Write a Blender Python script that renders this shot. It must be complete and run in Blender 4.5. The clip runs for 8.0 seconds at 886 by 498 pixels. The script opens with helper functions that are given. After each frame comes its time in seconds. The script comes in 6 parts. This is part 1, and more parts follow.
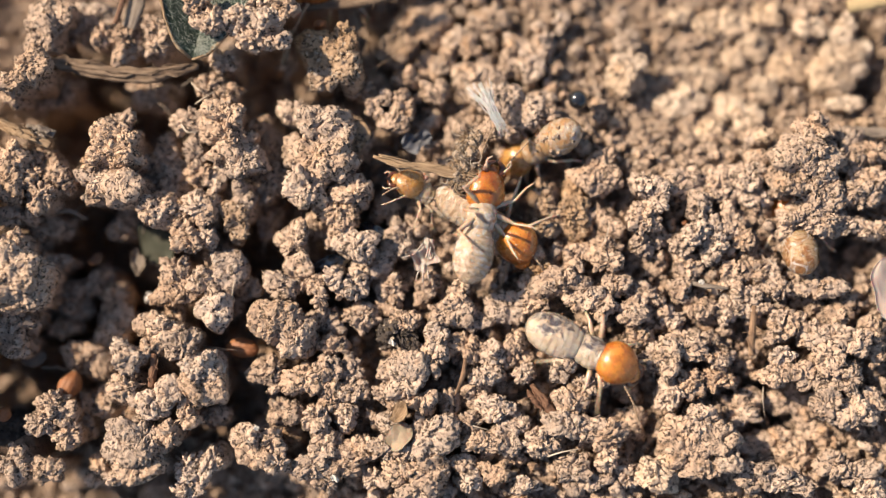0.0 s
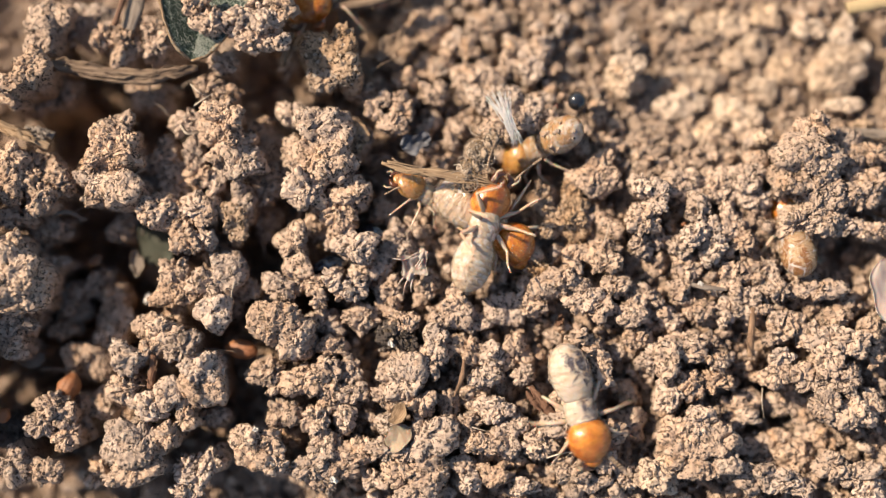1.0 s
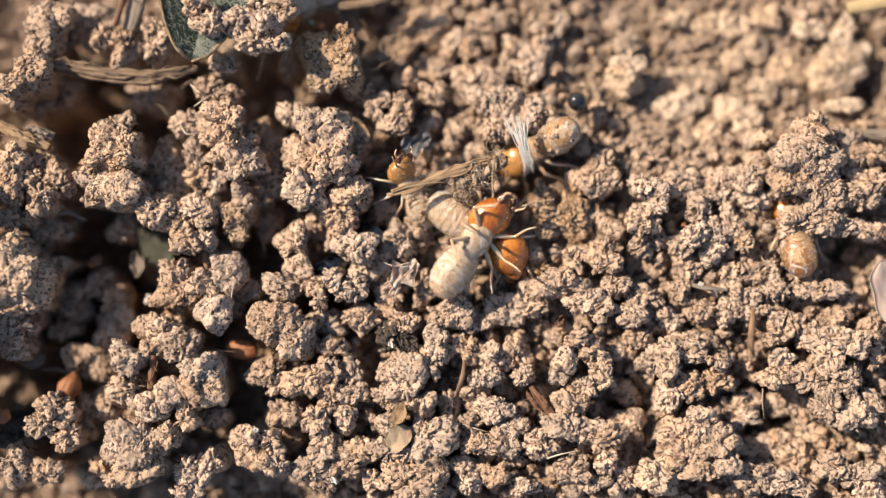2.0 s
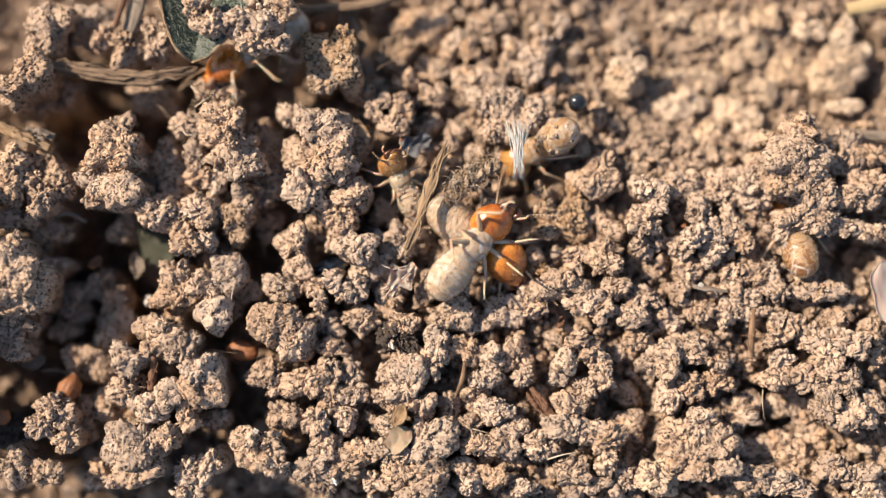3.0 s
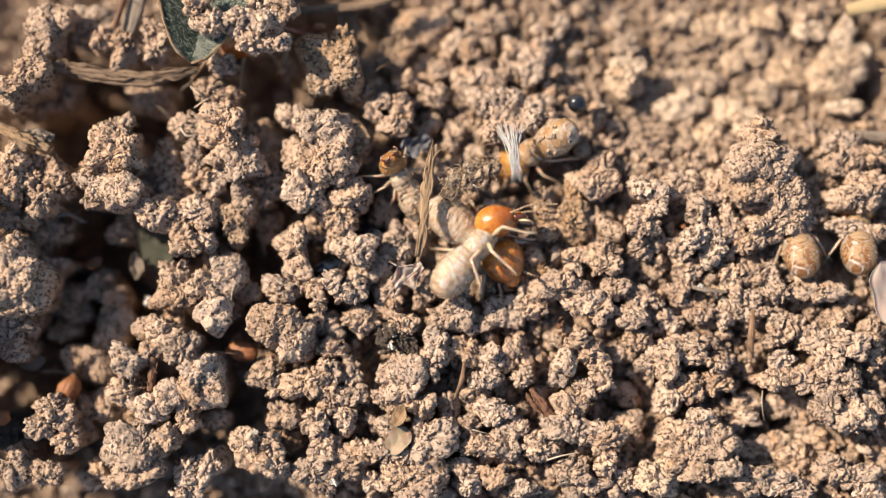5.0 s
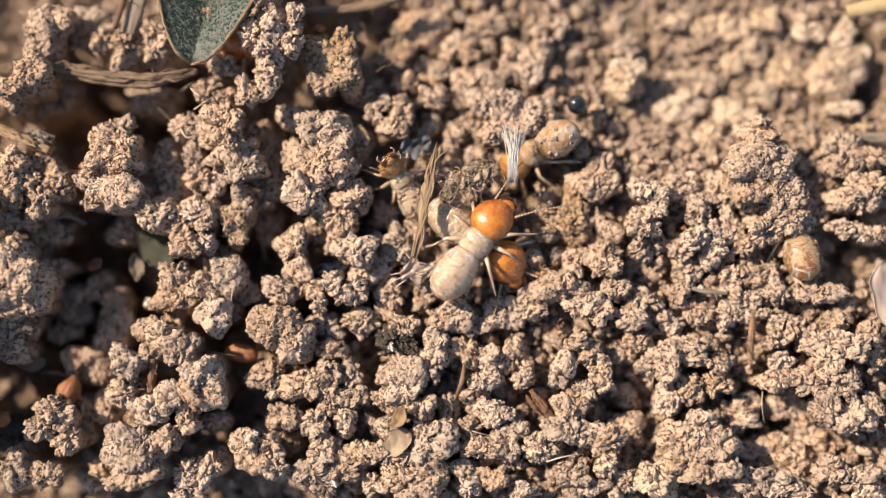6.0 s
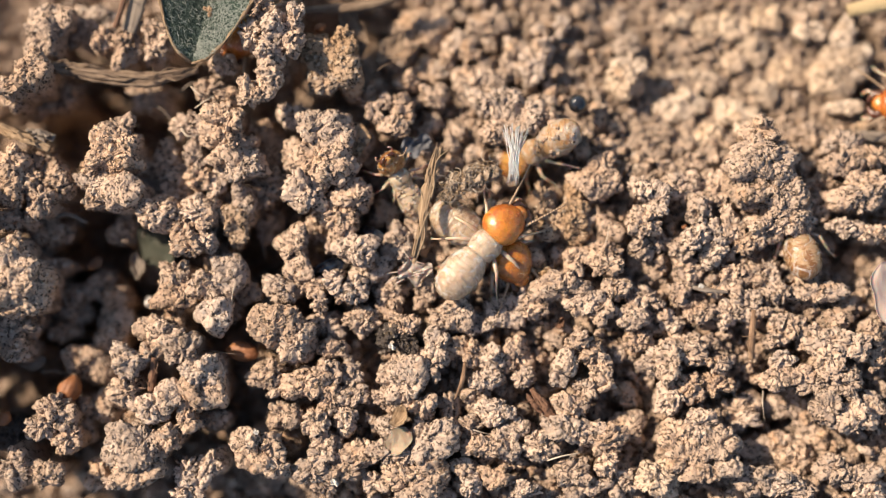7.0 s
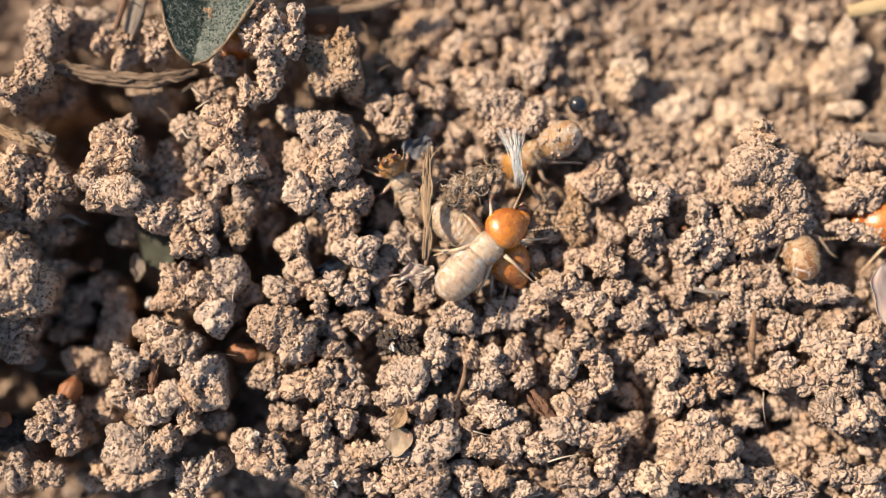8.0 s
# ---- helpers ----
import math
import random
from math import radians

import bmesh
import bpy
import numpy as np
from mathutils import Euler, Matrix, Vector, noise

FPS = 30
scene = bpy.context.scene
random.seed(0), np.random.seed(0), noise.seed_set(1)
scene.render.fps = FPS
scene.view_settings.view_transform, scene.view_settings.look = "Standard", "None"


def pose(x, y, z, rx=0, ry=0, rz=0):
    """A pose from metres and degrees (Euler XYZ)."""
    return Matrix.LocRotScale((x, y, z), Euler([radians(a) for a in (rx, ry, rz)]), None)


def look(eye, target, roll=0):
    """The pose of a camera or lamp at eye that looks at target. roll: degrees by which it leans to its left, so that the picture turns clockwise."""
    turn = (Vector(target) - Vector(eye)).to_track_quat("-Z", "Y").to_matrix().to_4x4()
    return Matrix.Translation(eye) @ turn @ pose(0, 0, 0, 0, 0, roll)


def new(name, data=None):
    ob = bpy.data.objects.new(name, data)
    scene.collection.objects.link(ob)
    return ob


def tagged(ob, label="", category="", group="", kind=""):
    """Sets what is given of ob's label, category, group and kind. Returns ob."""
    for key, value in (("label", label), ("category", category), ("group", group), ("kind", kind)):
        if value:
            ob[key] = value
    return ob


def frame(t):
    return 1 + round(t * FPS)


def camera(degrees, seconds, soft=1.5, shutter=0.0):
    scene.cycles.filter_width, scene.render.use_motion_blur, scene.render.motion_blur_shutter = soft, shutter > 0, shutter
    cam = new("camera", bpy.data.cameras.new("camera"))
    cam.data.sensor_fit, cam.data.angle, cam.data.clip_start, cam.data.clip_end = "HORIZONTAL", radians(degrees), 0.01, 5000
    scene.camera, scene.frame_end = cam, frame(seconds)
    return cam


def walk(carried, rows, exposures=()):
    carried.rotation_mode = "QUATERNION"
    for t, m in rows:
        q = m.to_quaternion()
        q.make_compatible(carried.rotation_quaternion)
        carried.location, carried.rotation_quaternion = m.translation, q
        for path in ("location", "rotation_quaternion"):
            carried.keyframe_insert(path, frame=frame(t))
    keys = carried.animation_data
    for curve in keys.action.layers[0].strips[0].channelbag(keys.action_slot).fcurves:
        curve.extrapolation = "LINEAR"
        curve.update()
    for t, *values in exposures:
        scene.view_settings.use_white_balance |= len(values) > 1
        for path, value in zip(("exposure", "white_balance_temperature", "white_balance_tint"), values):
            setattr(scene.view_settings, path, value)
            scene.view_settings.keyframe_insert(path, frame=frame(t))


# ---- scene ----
MM = 0.001          # the plan below is in millimetres


def mat_pose(x, y, z, rx=0, ry=0, rz=0):
    return pose(x * MM, y * MM, z * MM, rx, ry, rz)


# ---- the camera: a phone held close over the soil, tilted four degrees ----
EYE = (0.000, -2.849, 40.748)
cam = camera(42, 8.0, soft=1.2, shutter=0.5)
cam.data.dof.use_dof = True
cam.data.dof.focus_distance = 39.75 * MM
cam.data.dof.aperture_fstop = 15.5


def held(dx, dy):
    """The camera's pose, shifted by its small drift in its own plane."""
    right, up = Vector((1, 0, 0)), Vector((-0.00000, 0.99756, 0.06976))
    off = right * dx + up * dy
    return look((Vector(EYE) + off) * MM, off * MM)


walk(cam, [
    (0.0, held(-0.020, -0.110)),
    (0.5, held(0.012, -0.086)),
    (1.0, held(0.012, -0.060)),
    (1.5, held(0.008, -0.056)),
    (3.0, held(-0.004, -0.006)),
    (3.5, held(0.000, 0.000)),
    (4.0, held(-0.004, 0.000)),
    (4.5, held(0.012, 0.000)),
    (6.0, held(0.012, 0.072)),
    (6.5, held(-0.012, 0.052)),
    (7.0, held(-0.012, 0.030)),
    (7.5, held(-0.020, 0.050)),
    (8.0, held(-0.030, 0.076)),
])

# ---- daylight: clear sky and a warm sun from the left ----
SUN_EL, SUN_AZ = 40.0, -64.0      # elevation; bearing from +y, negative towards -x
world = bpy.data.worlds.new("sky")
scene.world = world
world.use_nodes = True
sky = world.node_tree.nodes.new("ShaderNodeTexSky")
sky.sky_type, sky.sun_disc = "NISHITA", False
sky.sun_elevation, sky.sun_rotation = radians(SUN_EL), radians(SUN_AZ)
sky.air_density, sky.dust_density = 1.2, 1.5
back = world.node_tree.nodes["Background"]
back.inputs["Strength"].default_value = 0.096
world.node_tree.links.new(sky.outputs[0], back.inputs["Color"])
sun = new("sun", bpy.data.lights.new("sun", "SUN"))
sun.data.energy, sun.data.angle, sun.data.color = 6.3, radians(0.55), (1.0, 0.82, 0.61)
sun_from = Vector((math.sin(radians(SUN_AZ)) * math.cos(radians(SUN_EL)),
                   math.cos(radians(SUN_AZ)) * math.cos(radians(SUN_EL)), math.sin(radians(SUN_EL))))
sun.matrix_world = look(sun_from * 0.5, (0, 0, 0))
scene.view_settings.exposure = 0.57


# ---- materials ----
TONE = 0.70         # all base colours are scaled by this


class Nodes:
    """A small helper to wire a procedural material."""

    def __init__(self, name):
        self.mat = bpy.data.materials.new(name)
        self.mat.use_nodes = True
        self.tree = self.mat.node_tree
        self.bsdf = self.tree.nodes["Principled BSDF"]
        self.coord = self.tree.nodes.new("ShaderNodeTexCoord").outputs["Object"]

    def put(self, socket, value):
        if isinstance(value, bpy.types.NodeSocket):
            self.tree.links.new(value, socket)
        else:
            socket.default_value = value

    def node(self, kind, out=0, **ins):
        n = self.tree.nodes.new(kind)
        for k, v in ins.items():
            self.put(n.inputs[k.replace("_", " ")], v)
        return n.outputs[out]

    def noise(self, per_mm, detail=3.0, rough=0.6, coord=None, distort=0.0):
        return self.node("ShaderNodeTexNoise", 0, Vector=coord or self.coord, Scale=per_mm * 1000.0,
                         Detail=detail, Roughness=rough, Distortion=distort)

    def cells(self, per_mm, feature="F1", out=0, coord=None):
        n = self.tree.nodes.new("ShaderNodeTexVoronoi")
        n.feature = feature
        self.put(n.inputs["Vector"], coord or self.coord)
        n.inputs["Scale"].default_value = per_mm * 1000.0
        return n.outputs[out]

    def ramp(self, fac, *stops):
        n = self.tree.nodes.new("ShaderNodeValToRGB")
        while len(n.color_ramp.elements) < len(stops):
            n.color_ramp.elements.new(0.5)
        for e, (p, c) in zip(n.color_ramp.elements, stops):
            e.position = p
            e.color = (*c, 1.0) if len(c) == 3 else c
        self.put(n.inputs["Fac"], fac)
        return n.outputs[0]

    def mix(self, fac, a, b, mode="MIX"):
        n = self.tree.nodes.new("ShaderNodeMix")
        n.data_type, n.blend_type = "RGBA", mode
        self.put(n.inputs[0], fac)
        self.put(n.inputs[6], (*a, 1.0) if isinstance(a, tuple) else a)
        self.put(n.inputs[7], (*b, 1.0) if isinstance(b, tuple) else b)
        return n.outputs[2]

    def math(self, op, a, b):
        n = self.tree.nodes.new("ShaderNodeMath")
        n.operation = op
        self.put(n.inputs[0], a)
        self.put(n.inputs[1], b)
        return n.outputs[0]

    def bump(self, height, mm, strength=1.0, normal=None):
        n = self.tree.nodes.new("ShaderNodeBump")
        n.inputs["Strength"].default_value = strength
        n.inputs["Distance"].default_value = mm * MM
        self.put(n.inputs["Height"], height)
        if normal is not None:
            self.put(n.inputs["Normal"], normal)
        return n.outputs[0]

    def done(self, color, rough=0.8, normal=None, **more):
        tone = self.tree.nodes.new("ShaderNodeHueSaturation")
        tone.inputs["Value"].default_value = TONE
        self.put(tone.inputs["Color"], (*color, 1.0) if isinstance(color, tuple) else color)
        self.tree.links.new(tone.outputs[0], self.bsdf.inputs["Base Color"])
        self.put(self.bsdf.inputs["Roughness"], rough)
        if normal is not None:
            self.put(self.bsdf.inputs["Normal"], normal)
        for k, v in more.items():
            self.put(self.bsdf.inputs[k.replace("_", " ")], v)
        return self.mat


def soil(name, light, mid, dark, island=False):
    """Dry crumbled earth: pale crusts, browner hollows, pinholes with shade painted in, and grains of quartz and humic
    matter.
    """
    n = Nodes(name)
    if island:
        rnd = n.tree.nodes.new("ShaderNodeNewGeometry").outputs["Random Per Island"]
    else:
        rnd = n.tree.nodes.new("ShaderNodeObjectInfo").outputs["Random"]
    c = n.ramp(n.noise(0.55, 3.0), (0.34, mid), (0.60, light))
    c = n.mix(n.ramp(n.noise(3.4, 5.0, 0.72), (0.34, (0.75, 0.75, 0.75)), (0.50, (0, 0, 0))), c, dark)
    c = n.mix(n.ramp(n.noise(1.3, 3.0, 0.6, distort=0.6), (0.58, (0, 0, 0)), (0.72, (0.55, 0.55, 0.55))), c, tuple(q * w for q, w in zip(mid, (1.0, 0.82, 0.62))))
    sepa = n.tree.nodes.new("ShaderNodeSeparateColor")
    n.put(sepa.inputs[0], n.cells(9.0, "F1", 1))
    c = n.mix(n.ramp(sepa.outputs[0], (0.93, (0, 0, 0)), (0.95, (0.6, 0.6, 0.6))), c, (0.66, 0.56, 0.46))
    c = n.mix(n.ramp(sepa.outputs[1], (0.91, (0, 0, 0)), (0.93, (0.7, 0.7, 0.7))), c, (0.10, 0.075, 0.05))
    hsv = n.tree.nodes.new("ShaderNodeHueSaturation")
    value = n.math("MULTIPLY_ADD", rnd, 0.30)
    value.node.inputs[2].default_value = 0.85
    n.put(hsv.inputs["Value"], value)
    sat = n.math("MULTIPLY_ADD", n.math("FRACT", n.math("MULTIPLY", rnd, 7.3), 0.0), 0.30)
    sat.node.inputs[2].default_value = 0.86
    n.put(hsv.inputs["Saturation"], sat)
    n.put(hsv.inputs["Color"], c)
    crust = n.noise(4.6, 4.0, 0.62, distort=0.4)
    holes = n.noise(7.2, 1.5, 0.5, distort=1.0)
    pit_shade = n.ramp(holes, (0.36, (1, 1, 1)), (0.41, (0, 0, 0)))
    b = n.bump(crust, 0.17, 1.0)
    b = n.bump(n.ramp(holes, (0.33, (0, 0, 0)), (0.48, (1, 1, 1))), 0.05, 0.8, b)
    # Pinholes get a near-black tint, shade painted where the bump dips.
    pit_shaded = n.mix(n.math("MULTIPLY", pit_shade, 0.9), hsv.outputs[0], tuple(0.32 * q for q in dark))
    return n.done(pit_shaded, 0.95, b, Specular_IOR_Level=0.12)


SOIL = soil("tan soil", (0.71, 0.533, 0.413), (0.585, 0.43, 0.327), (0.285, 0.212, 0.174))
# The tan soil again, darkened in colour to deepen shade between the clods.
GROUND = soil("soil darkened for shade", (0.61, 0.46, 0.357), (0.48, 0.355, 0.272), (0.22, 0.166, 0.138), island=True)
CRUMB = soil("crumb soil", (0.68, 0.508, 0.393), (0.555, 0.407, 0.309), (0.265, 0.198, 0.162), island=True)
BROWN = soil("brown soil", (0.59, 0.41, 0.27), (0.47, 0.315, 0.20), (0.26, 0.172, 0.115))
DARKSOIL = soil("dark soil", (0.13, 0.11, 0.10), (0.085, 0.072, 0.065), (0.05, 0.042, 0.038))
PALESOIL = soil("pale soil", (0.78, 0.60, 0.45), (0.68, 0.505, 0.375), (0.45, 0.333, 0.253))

# ---- meshes ----
rng = np.random.default_rng(11)
ICO = {}
for level in (1, 2, 3, 4, 5, 6):
    ball = bmesh.new()
    bmesh.ops.create_icosphere(ball, subdivisions=level, radius=1.0)
    ball.verts.ensure_lookup_table()
    ICO[level] = (np.array([v.co[:] for v in ball.verts]), np.array([[v.index for v in f.verts] for f in ball.faces]))
    ball.free()


def mesh_of(name, verts, faces, material, smooth=True):
    """A mesh from millimetre coordinates."""
    me = bpy.data.meshes.new(name)
    me.from_pydata((np.asarray(verts, float) * MM).tolist(), [], [list(map(int, f)) for f in faces])
    me.materials.append(material)
    me.polygons.foreach_set("use_smooth", np.full(len(me.polygons), smooth))
    me.update()
    return me


def thing(name, me, m, label, category, group="", kind=""):
    ob = new(name, me)
    ob.matrix_world = m
    return tagged(ob, label, category, group, kind)


def part(name, me, parent, m=None, label=""):
    ob = new(name, me)
    ob.parent = parent
    ob.matrix_basis = m or Matrix()
    return tagged(ob, label)


def holder(name, m, label, category, group=""):
    ob = new(name)
    ob.empty_display_size = 0.001
    ob.matrix_world = m
    return tagged(ob, label, category, group)


def joined(pieces):
    """Several (verts, faces) as one."""
    vs, fs, n = [], [], 0
    for v, f in pieces:
        vs.append(np.asarray(v, float))
        fs += [[i + n for i in q] for q in f]
        n += len(v)
    return np.concatenate(vs), fs


def reach(dirs, centres, radii):
    """How far each direction goes from the origin to leave the union of the balls."""
    best = np.zeros(len(dirs), np.float32)
    d = dirs.astype(np.float32)
    for i in range(0, len(centres), 64):
        c, r = centres[i:i + 64].astype(np.float32), radii[i:i + 64].astype(np.float32)
        b = d @ c.T
        disc = b * b - (np.sum(c * c, 1) - r * r)[None]
        t = np.where(disc > 0, b + np.sqrt(np.maximum(disc, 0)), 0)
        best = np.maximum(best, t.max(1))
    return best


def waves(p, g, count, low, high):
    """A smooth random field over the points p, about -1 to 1, with waves of low to high cycles per unit."""
    k = g.normal(size=(count, 3))
    k *= (g.uniform(low, high, count) * 6.283 / np.linalg.norm(k, axis=1))[:, None]
    return np.cos(p.astype(np.float32) @ k.T.astype(np.float32) + g.uniform(0, 6.283, count).astype(np.float32)).sum(1) * (1.4 / count) ** 0.5


def crumbly(axes, level, knobs=16, grain=0.085, seed=0, boxy=2.6, undercut=0.0):
    """A crumb of soil: an uneven core with a few knobs, broken up into fused granules with creases and pores between them."""
    g = np.random.default_rng(seed)
    down = axes[3] if len(axes) > 3 else axes[2]
    axes = np.array(axes[:3], float)
    dirs, faces = ICO[level]
    size = np.prod(axes) ** (1 / 3)
    lower = dirs[:, 2] < 0
    shape = 1 + 0.26 * waves(dirs, g, 7, 0.15, 0.42) + 0.17 * waves(dirs, g, 10, 0.5, 1.1)
    flat = np.sum(np.abs(dirs[:, :2] / axes[:2]) ** 2.4, 1) ** (boxy / 2.4)
    core = 0.90 * shape / (flat + np.abs(dirs[:, 2] / np.where(lower, down, axes[2])) ** boxy) ** (1 / boxy)
    u = g.normal(size=(knobs, 3))
    u /= np.linalg.norm(u, axis=1)[:, None]
    rad = g.uniform(0.10, 0.36, knobs) * size
    shell = 1.0 / np.sqrt(np.sum((u / axes) ** 2, 1))
    cen = u * np.maximum(shell - rad * g.uniform(0.75, 1.25, knobs), 0.05)[:, None]
    r = np.maximum(core, reach(dirs, cen, rad))
    r = r + 0.10 * size ** 0.5 * waves(dirs * r[:, None], g, 14, 0.7, 1.6)
    p = dirs * r[:, None]
    p = p + 0.09 * np.stack([waves(p, g, 10, 0.9, 1.8) for _ in range(3)], 1)
    soft = grain >= 0.13
    lumps = np.abs(waves(p, g, 26, 1.1, 2.4))
    r = r + (0.05 if soft else 0.15 - 0.06 * min(1.0, max(0.0, (size - 0.4) / 0.3))) * (np.minimum(lumps, 1.1) - 0.55)
    bits = np.abs(waves(p, g, 30, 3.2, 6.0))
    r = r + (0.025 if soft else 0.075) * grain / 0.09 * (np.minimum(bits, 1.0) - 0.5)
    r = r - (0.05 if soft else 0.12) * np.clip(waves(p, g, 30, 2.6, 5.0) - 0.85, 0, 1.0)
    v = dirs * np.maximum(r, 0.05)[:, None]
    if undercut:
        v[:, :2] *= (1 - undercut * np.clip(-v[:, 2] / down, 0, 1))[:, None]
    return v, faces


# ---- the ground: one sheet of crumbled soil, reaching to the horizon ----
HOLLOWS = []


def hollow(x, y, radius, depth):
    """A dip in the soil, or a swell where the depth is negative."""
    HOLLOWS.append((x, y, radius, depth))


hollow(-14.61, 10.48, 4.00, 0.64)
hollow(-6.81, 0.28, 1.10, 1.60)
hollow(-11.52, 1.00, 1.40, 1.76)
hollow(-10.60, 6.90, 1.20, 1.60)
hollow(-13.85, 4.82, 1.30, 2.08)
hollow(-13.13, -0.03, 1.00, 1.44)
hollow(-4.32, 8.37, 1.20, 2.40)
hollow(-3.2, 7.7, 1.7, 1.2)
hollow(-11.4, 5.5, 2.0, 3.2)
hollow(11.9, -6.0, 1.4, 1.5)
hollow(6.6, -5.7, 1.1, 0.9)
hollow(-5.9, 7.4, 1.1, 1.6)
hollow(15.6, 6.1, 0.9, 2.4)
hollow(-14.2, 5.2, 1.6, 1.2)
hollow(-13.4, -4.3, 1.3, 1.5)
hollow(-6.88, 6.48, 1.00, 1.76)
hollow(-2.54, 2.33, 1.00, 0.80)
hollow(6.16, 1.92, 0.70, 1.12)
hollow(6.85, -0.33, 0.60, 0.64)
hollow(12.24, -5.49, 1.00, 1.28)
hollow(-14.44, -4.79, 1.80, 2.40)
hollow(-13.67, -3.18, 1.40, 2.24)
hollow(-12.89, -1.76, 1.30, 1.92)
hollow(-7.55, -5.59, 0.90, 1.44)
hollow(-5.82, 2.95, 0.50, 1.12)
hollow(15.72, 7.95, 0.80, 1.92)
hollow(14.60, 0.08, 1.20, 2.08)
hollow(10.62, 5.65, 0.36, 0.80)
hollow(6.38, -5.79, 1.00, 0.96)
hollow(2.95, -4.99, 0.90, 0.64)
hollow(-2.74, 0.90, 0.80, 0.96)
hollow(-15.21, -6.39, 0.80, 1.92)
hollow(-9.96, 5.34, 1.10, 1.76)
hollow(-9.87, 0.08, 1.00, 1.28)
hollow(-5.87, 8.58, 0.80, 1.92)
hollow(-14.98, 8.79, 1.20, 0.96)
hollow(-1.72, 3.57, 1.00, 0.80)
hollow(3.09, 2.44, 1.30, 1.60)
hollow(10.80, -6.99, 0.80, 0.80)
hollow(-6.25, 5.23, 0.90, 1.92)
hollow(-12.95, 0.90, 1.20, 1.28)
hollow(-14.70, -2.37, 1.00, 1.28)
hollow(0.93, -5.29, 1.60, -0.80)
hollow(-3.51, -6.99, 1.60, -0.80)
hollow(-1.69, -8.19, 1.20, -0.72)
hollow(-3.92, -4.99, 1.00, -0.72)


def fall(x, y):
    """How far the soil drops towards the far side."""
    return 1.3 / (1 + np.exp(-(y - 5.6) * 1.6)) / (1 + np.exp(-(x + 5.6) * 1.8)) / (1 + np.exp((x - 6.9) * 2.0))


def level_at(x, y):
    """The soil's smooth height under the crumbs."""
    z = -1.2 + 0.75 / (1 + np.exp(-(x - 1.5) * 0.5)) - 1.5 / (1 + np.exp((x + 4.6) * 0.7)) - 0.3 / (1 + np.exp((y + 1.5) * 0.9)) + 0.12 * np.sin(x * 0.55 + 1.0) * np.cos(y * 0.6)
    z = z - 1.5 / (1 + np.exp(-(x - 6.3) * 2.2)) / (1 + np.exp(-(y - 4.2) * 1.8))
    z = z - fall(x, y) - 1.7 / (1 + np.exp((x + 10.0) * 0.9))
    z = z + 0.12 / (1 + np.exp(-(x + 5.0) * 1.2)) / (1 + np.exp((y - 1.0) * 1.2))
    for hx, hy, hr, hd in HOLLOWS:
        z = z - hd * np.exp(-((x - hx) ** 2 + (y - hy) ** 2) / (hr * hr))
    return z


CELL = 0.06


def build_ground():
    far = np.array([21, 24, 30, 45, 90, 250, 900, 4000, 30000.0])
    fx = np.arange(-19, 19.01, CELL)
    fy = np.arange(-12.5, 12.51, CELL)
    xs, ys = np.concatenate((-far[::-1], fx, far)), np.concatenate((-far[::-1], fy, far))
    X, Y = np.meshgrid(xs, ys)
    Z = level_at(np.clip(X, -25, 25), np.clip(Y, -18, 18))
    core = Z[9:-9, 9:-9]
    top = core - 0.3
    n = 22000
    px, py = rng.uniform(-19, 19, n), rng.uniform(-12.5, 12.5, n)
    right = 1 / (1 + np.exp(-(px - 3) * 0.6))
    pr = rng.uniform(0.07, 0.22, n) * (1.15 - 0.2 * right)
    pr[:1500] *= 1.7
    quiet = 1 / (1 + np.exp(-(px - 6.0) * 1.0)) / (1 + np.exp(-(py - 2.5) * 1.0))
    pz = level_at(px, py) + rng.uniform(-0.35, 0.25, n) * (1.2 - 0.6 * right) * (1 - 0.75 * quiet) - (0.1 + 0.5 * quiet) * pr
    flat = np.stack((X[9:-9, 9:-9].ravel(), Y[9:-9, 9:-9].ravel(), np.zeros(core.size)), 1)
    rough = np.concatenate([0.16 * waves(q, g2, 12, 0.3, 0.7) + 0.10 * waves(q, g2, 16, 1.0, 2.0) - 0.10 * np.clip(waves(q, g2, 24, 2.2, 3.6) - 0.2, 0, 1)
                            for q, g2 in ((q, np.random.default_rng(5)) for q in np.array_split(flat, 12))]).reshape(core.shape)
    for x, y, z, r in zip(px, py, pz, pr):
        i0, i1 = max(0, int((x - r + 19) / CELL)), min(len(fx), int((x + r + 19) / CELL) + 2)
        j0, j1 = max(0, int((y - r + 12.5) / CELL)), min(len(fy), int((y + r + 12.5) / CELL) + 2)
        d = r * r - (fx[None, i0:i1] - x) ** 2 - (fy[j0:j1, None] - y) ** 2
        cap = np.where(d > 0, z + np.sqrt(np.maximum(d, 0)), -9)
        np.maximum(top[j0:j1, i0:i1], cap, out=top[j0:j1, i0:i1])
    calm = 1 - 0.85 / (1 + np.exp(-(X[9:-9, 9:-9] - 3.5) * 0.8)) / (1 + np.exp(-(Y[9:-9, 9:-9] - 0.5) * 0.8))
    top += rough * calm
    Z[9:-9, 9:-9] = top
    w, h = len(xs), len(ys)
    V = np.stack((X, Y, Z), -1).reshape(-1, 3)
    a = (np.arange(h - 1)[:, None] * w + np.arange(w - 1)[None]).ravel()
    F = np.stack((a, a + 1, a + w + 1, a + w), 1)
    tagged(new("ground", mesh_of("ground", V, F, GROUND)), "crumbled tan topsoil, loose and dry", "soil", kind="structure")
    return top


TOP = build_ground()


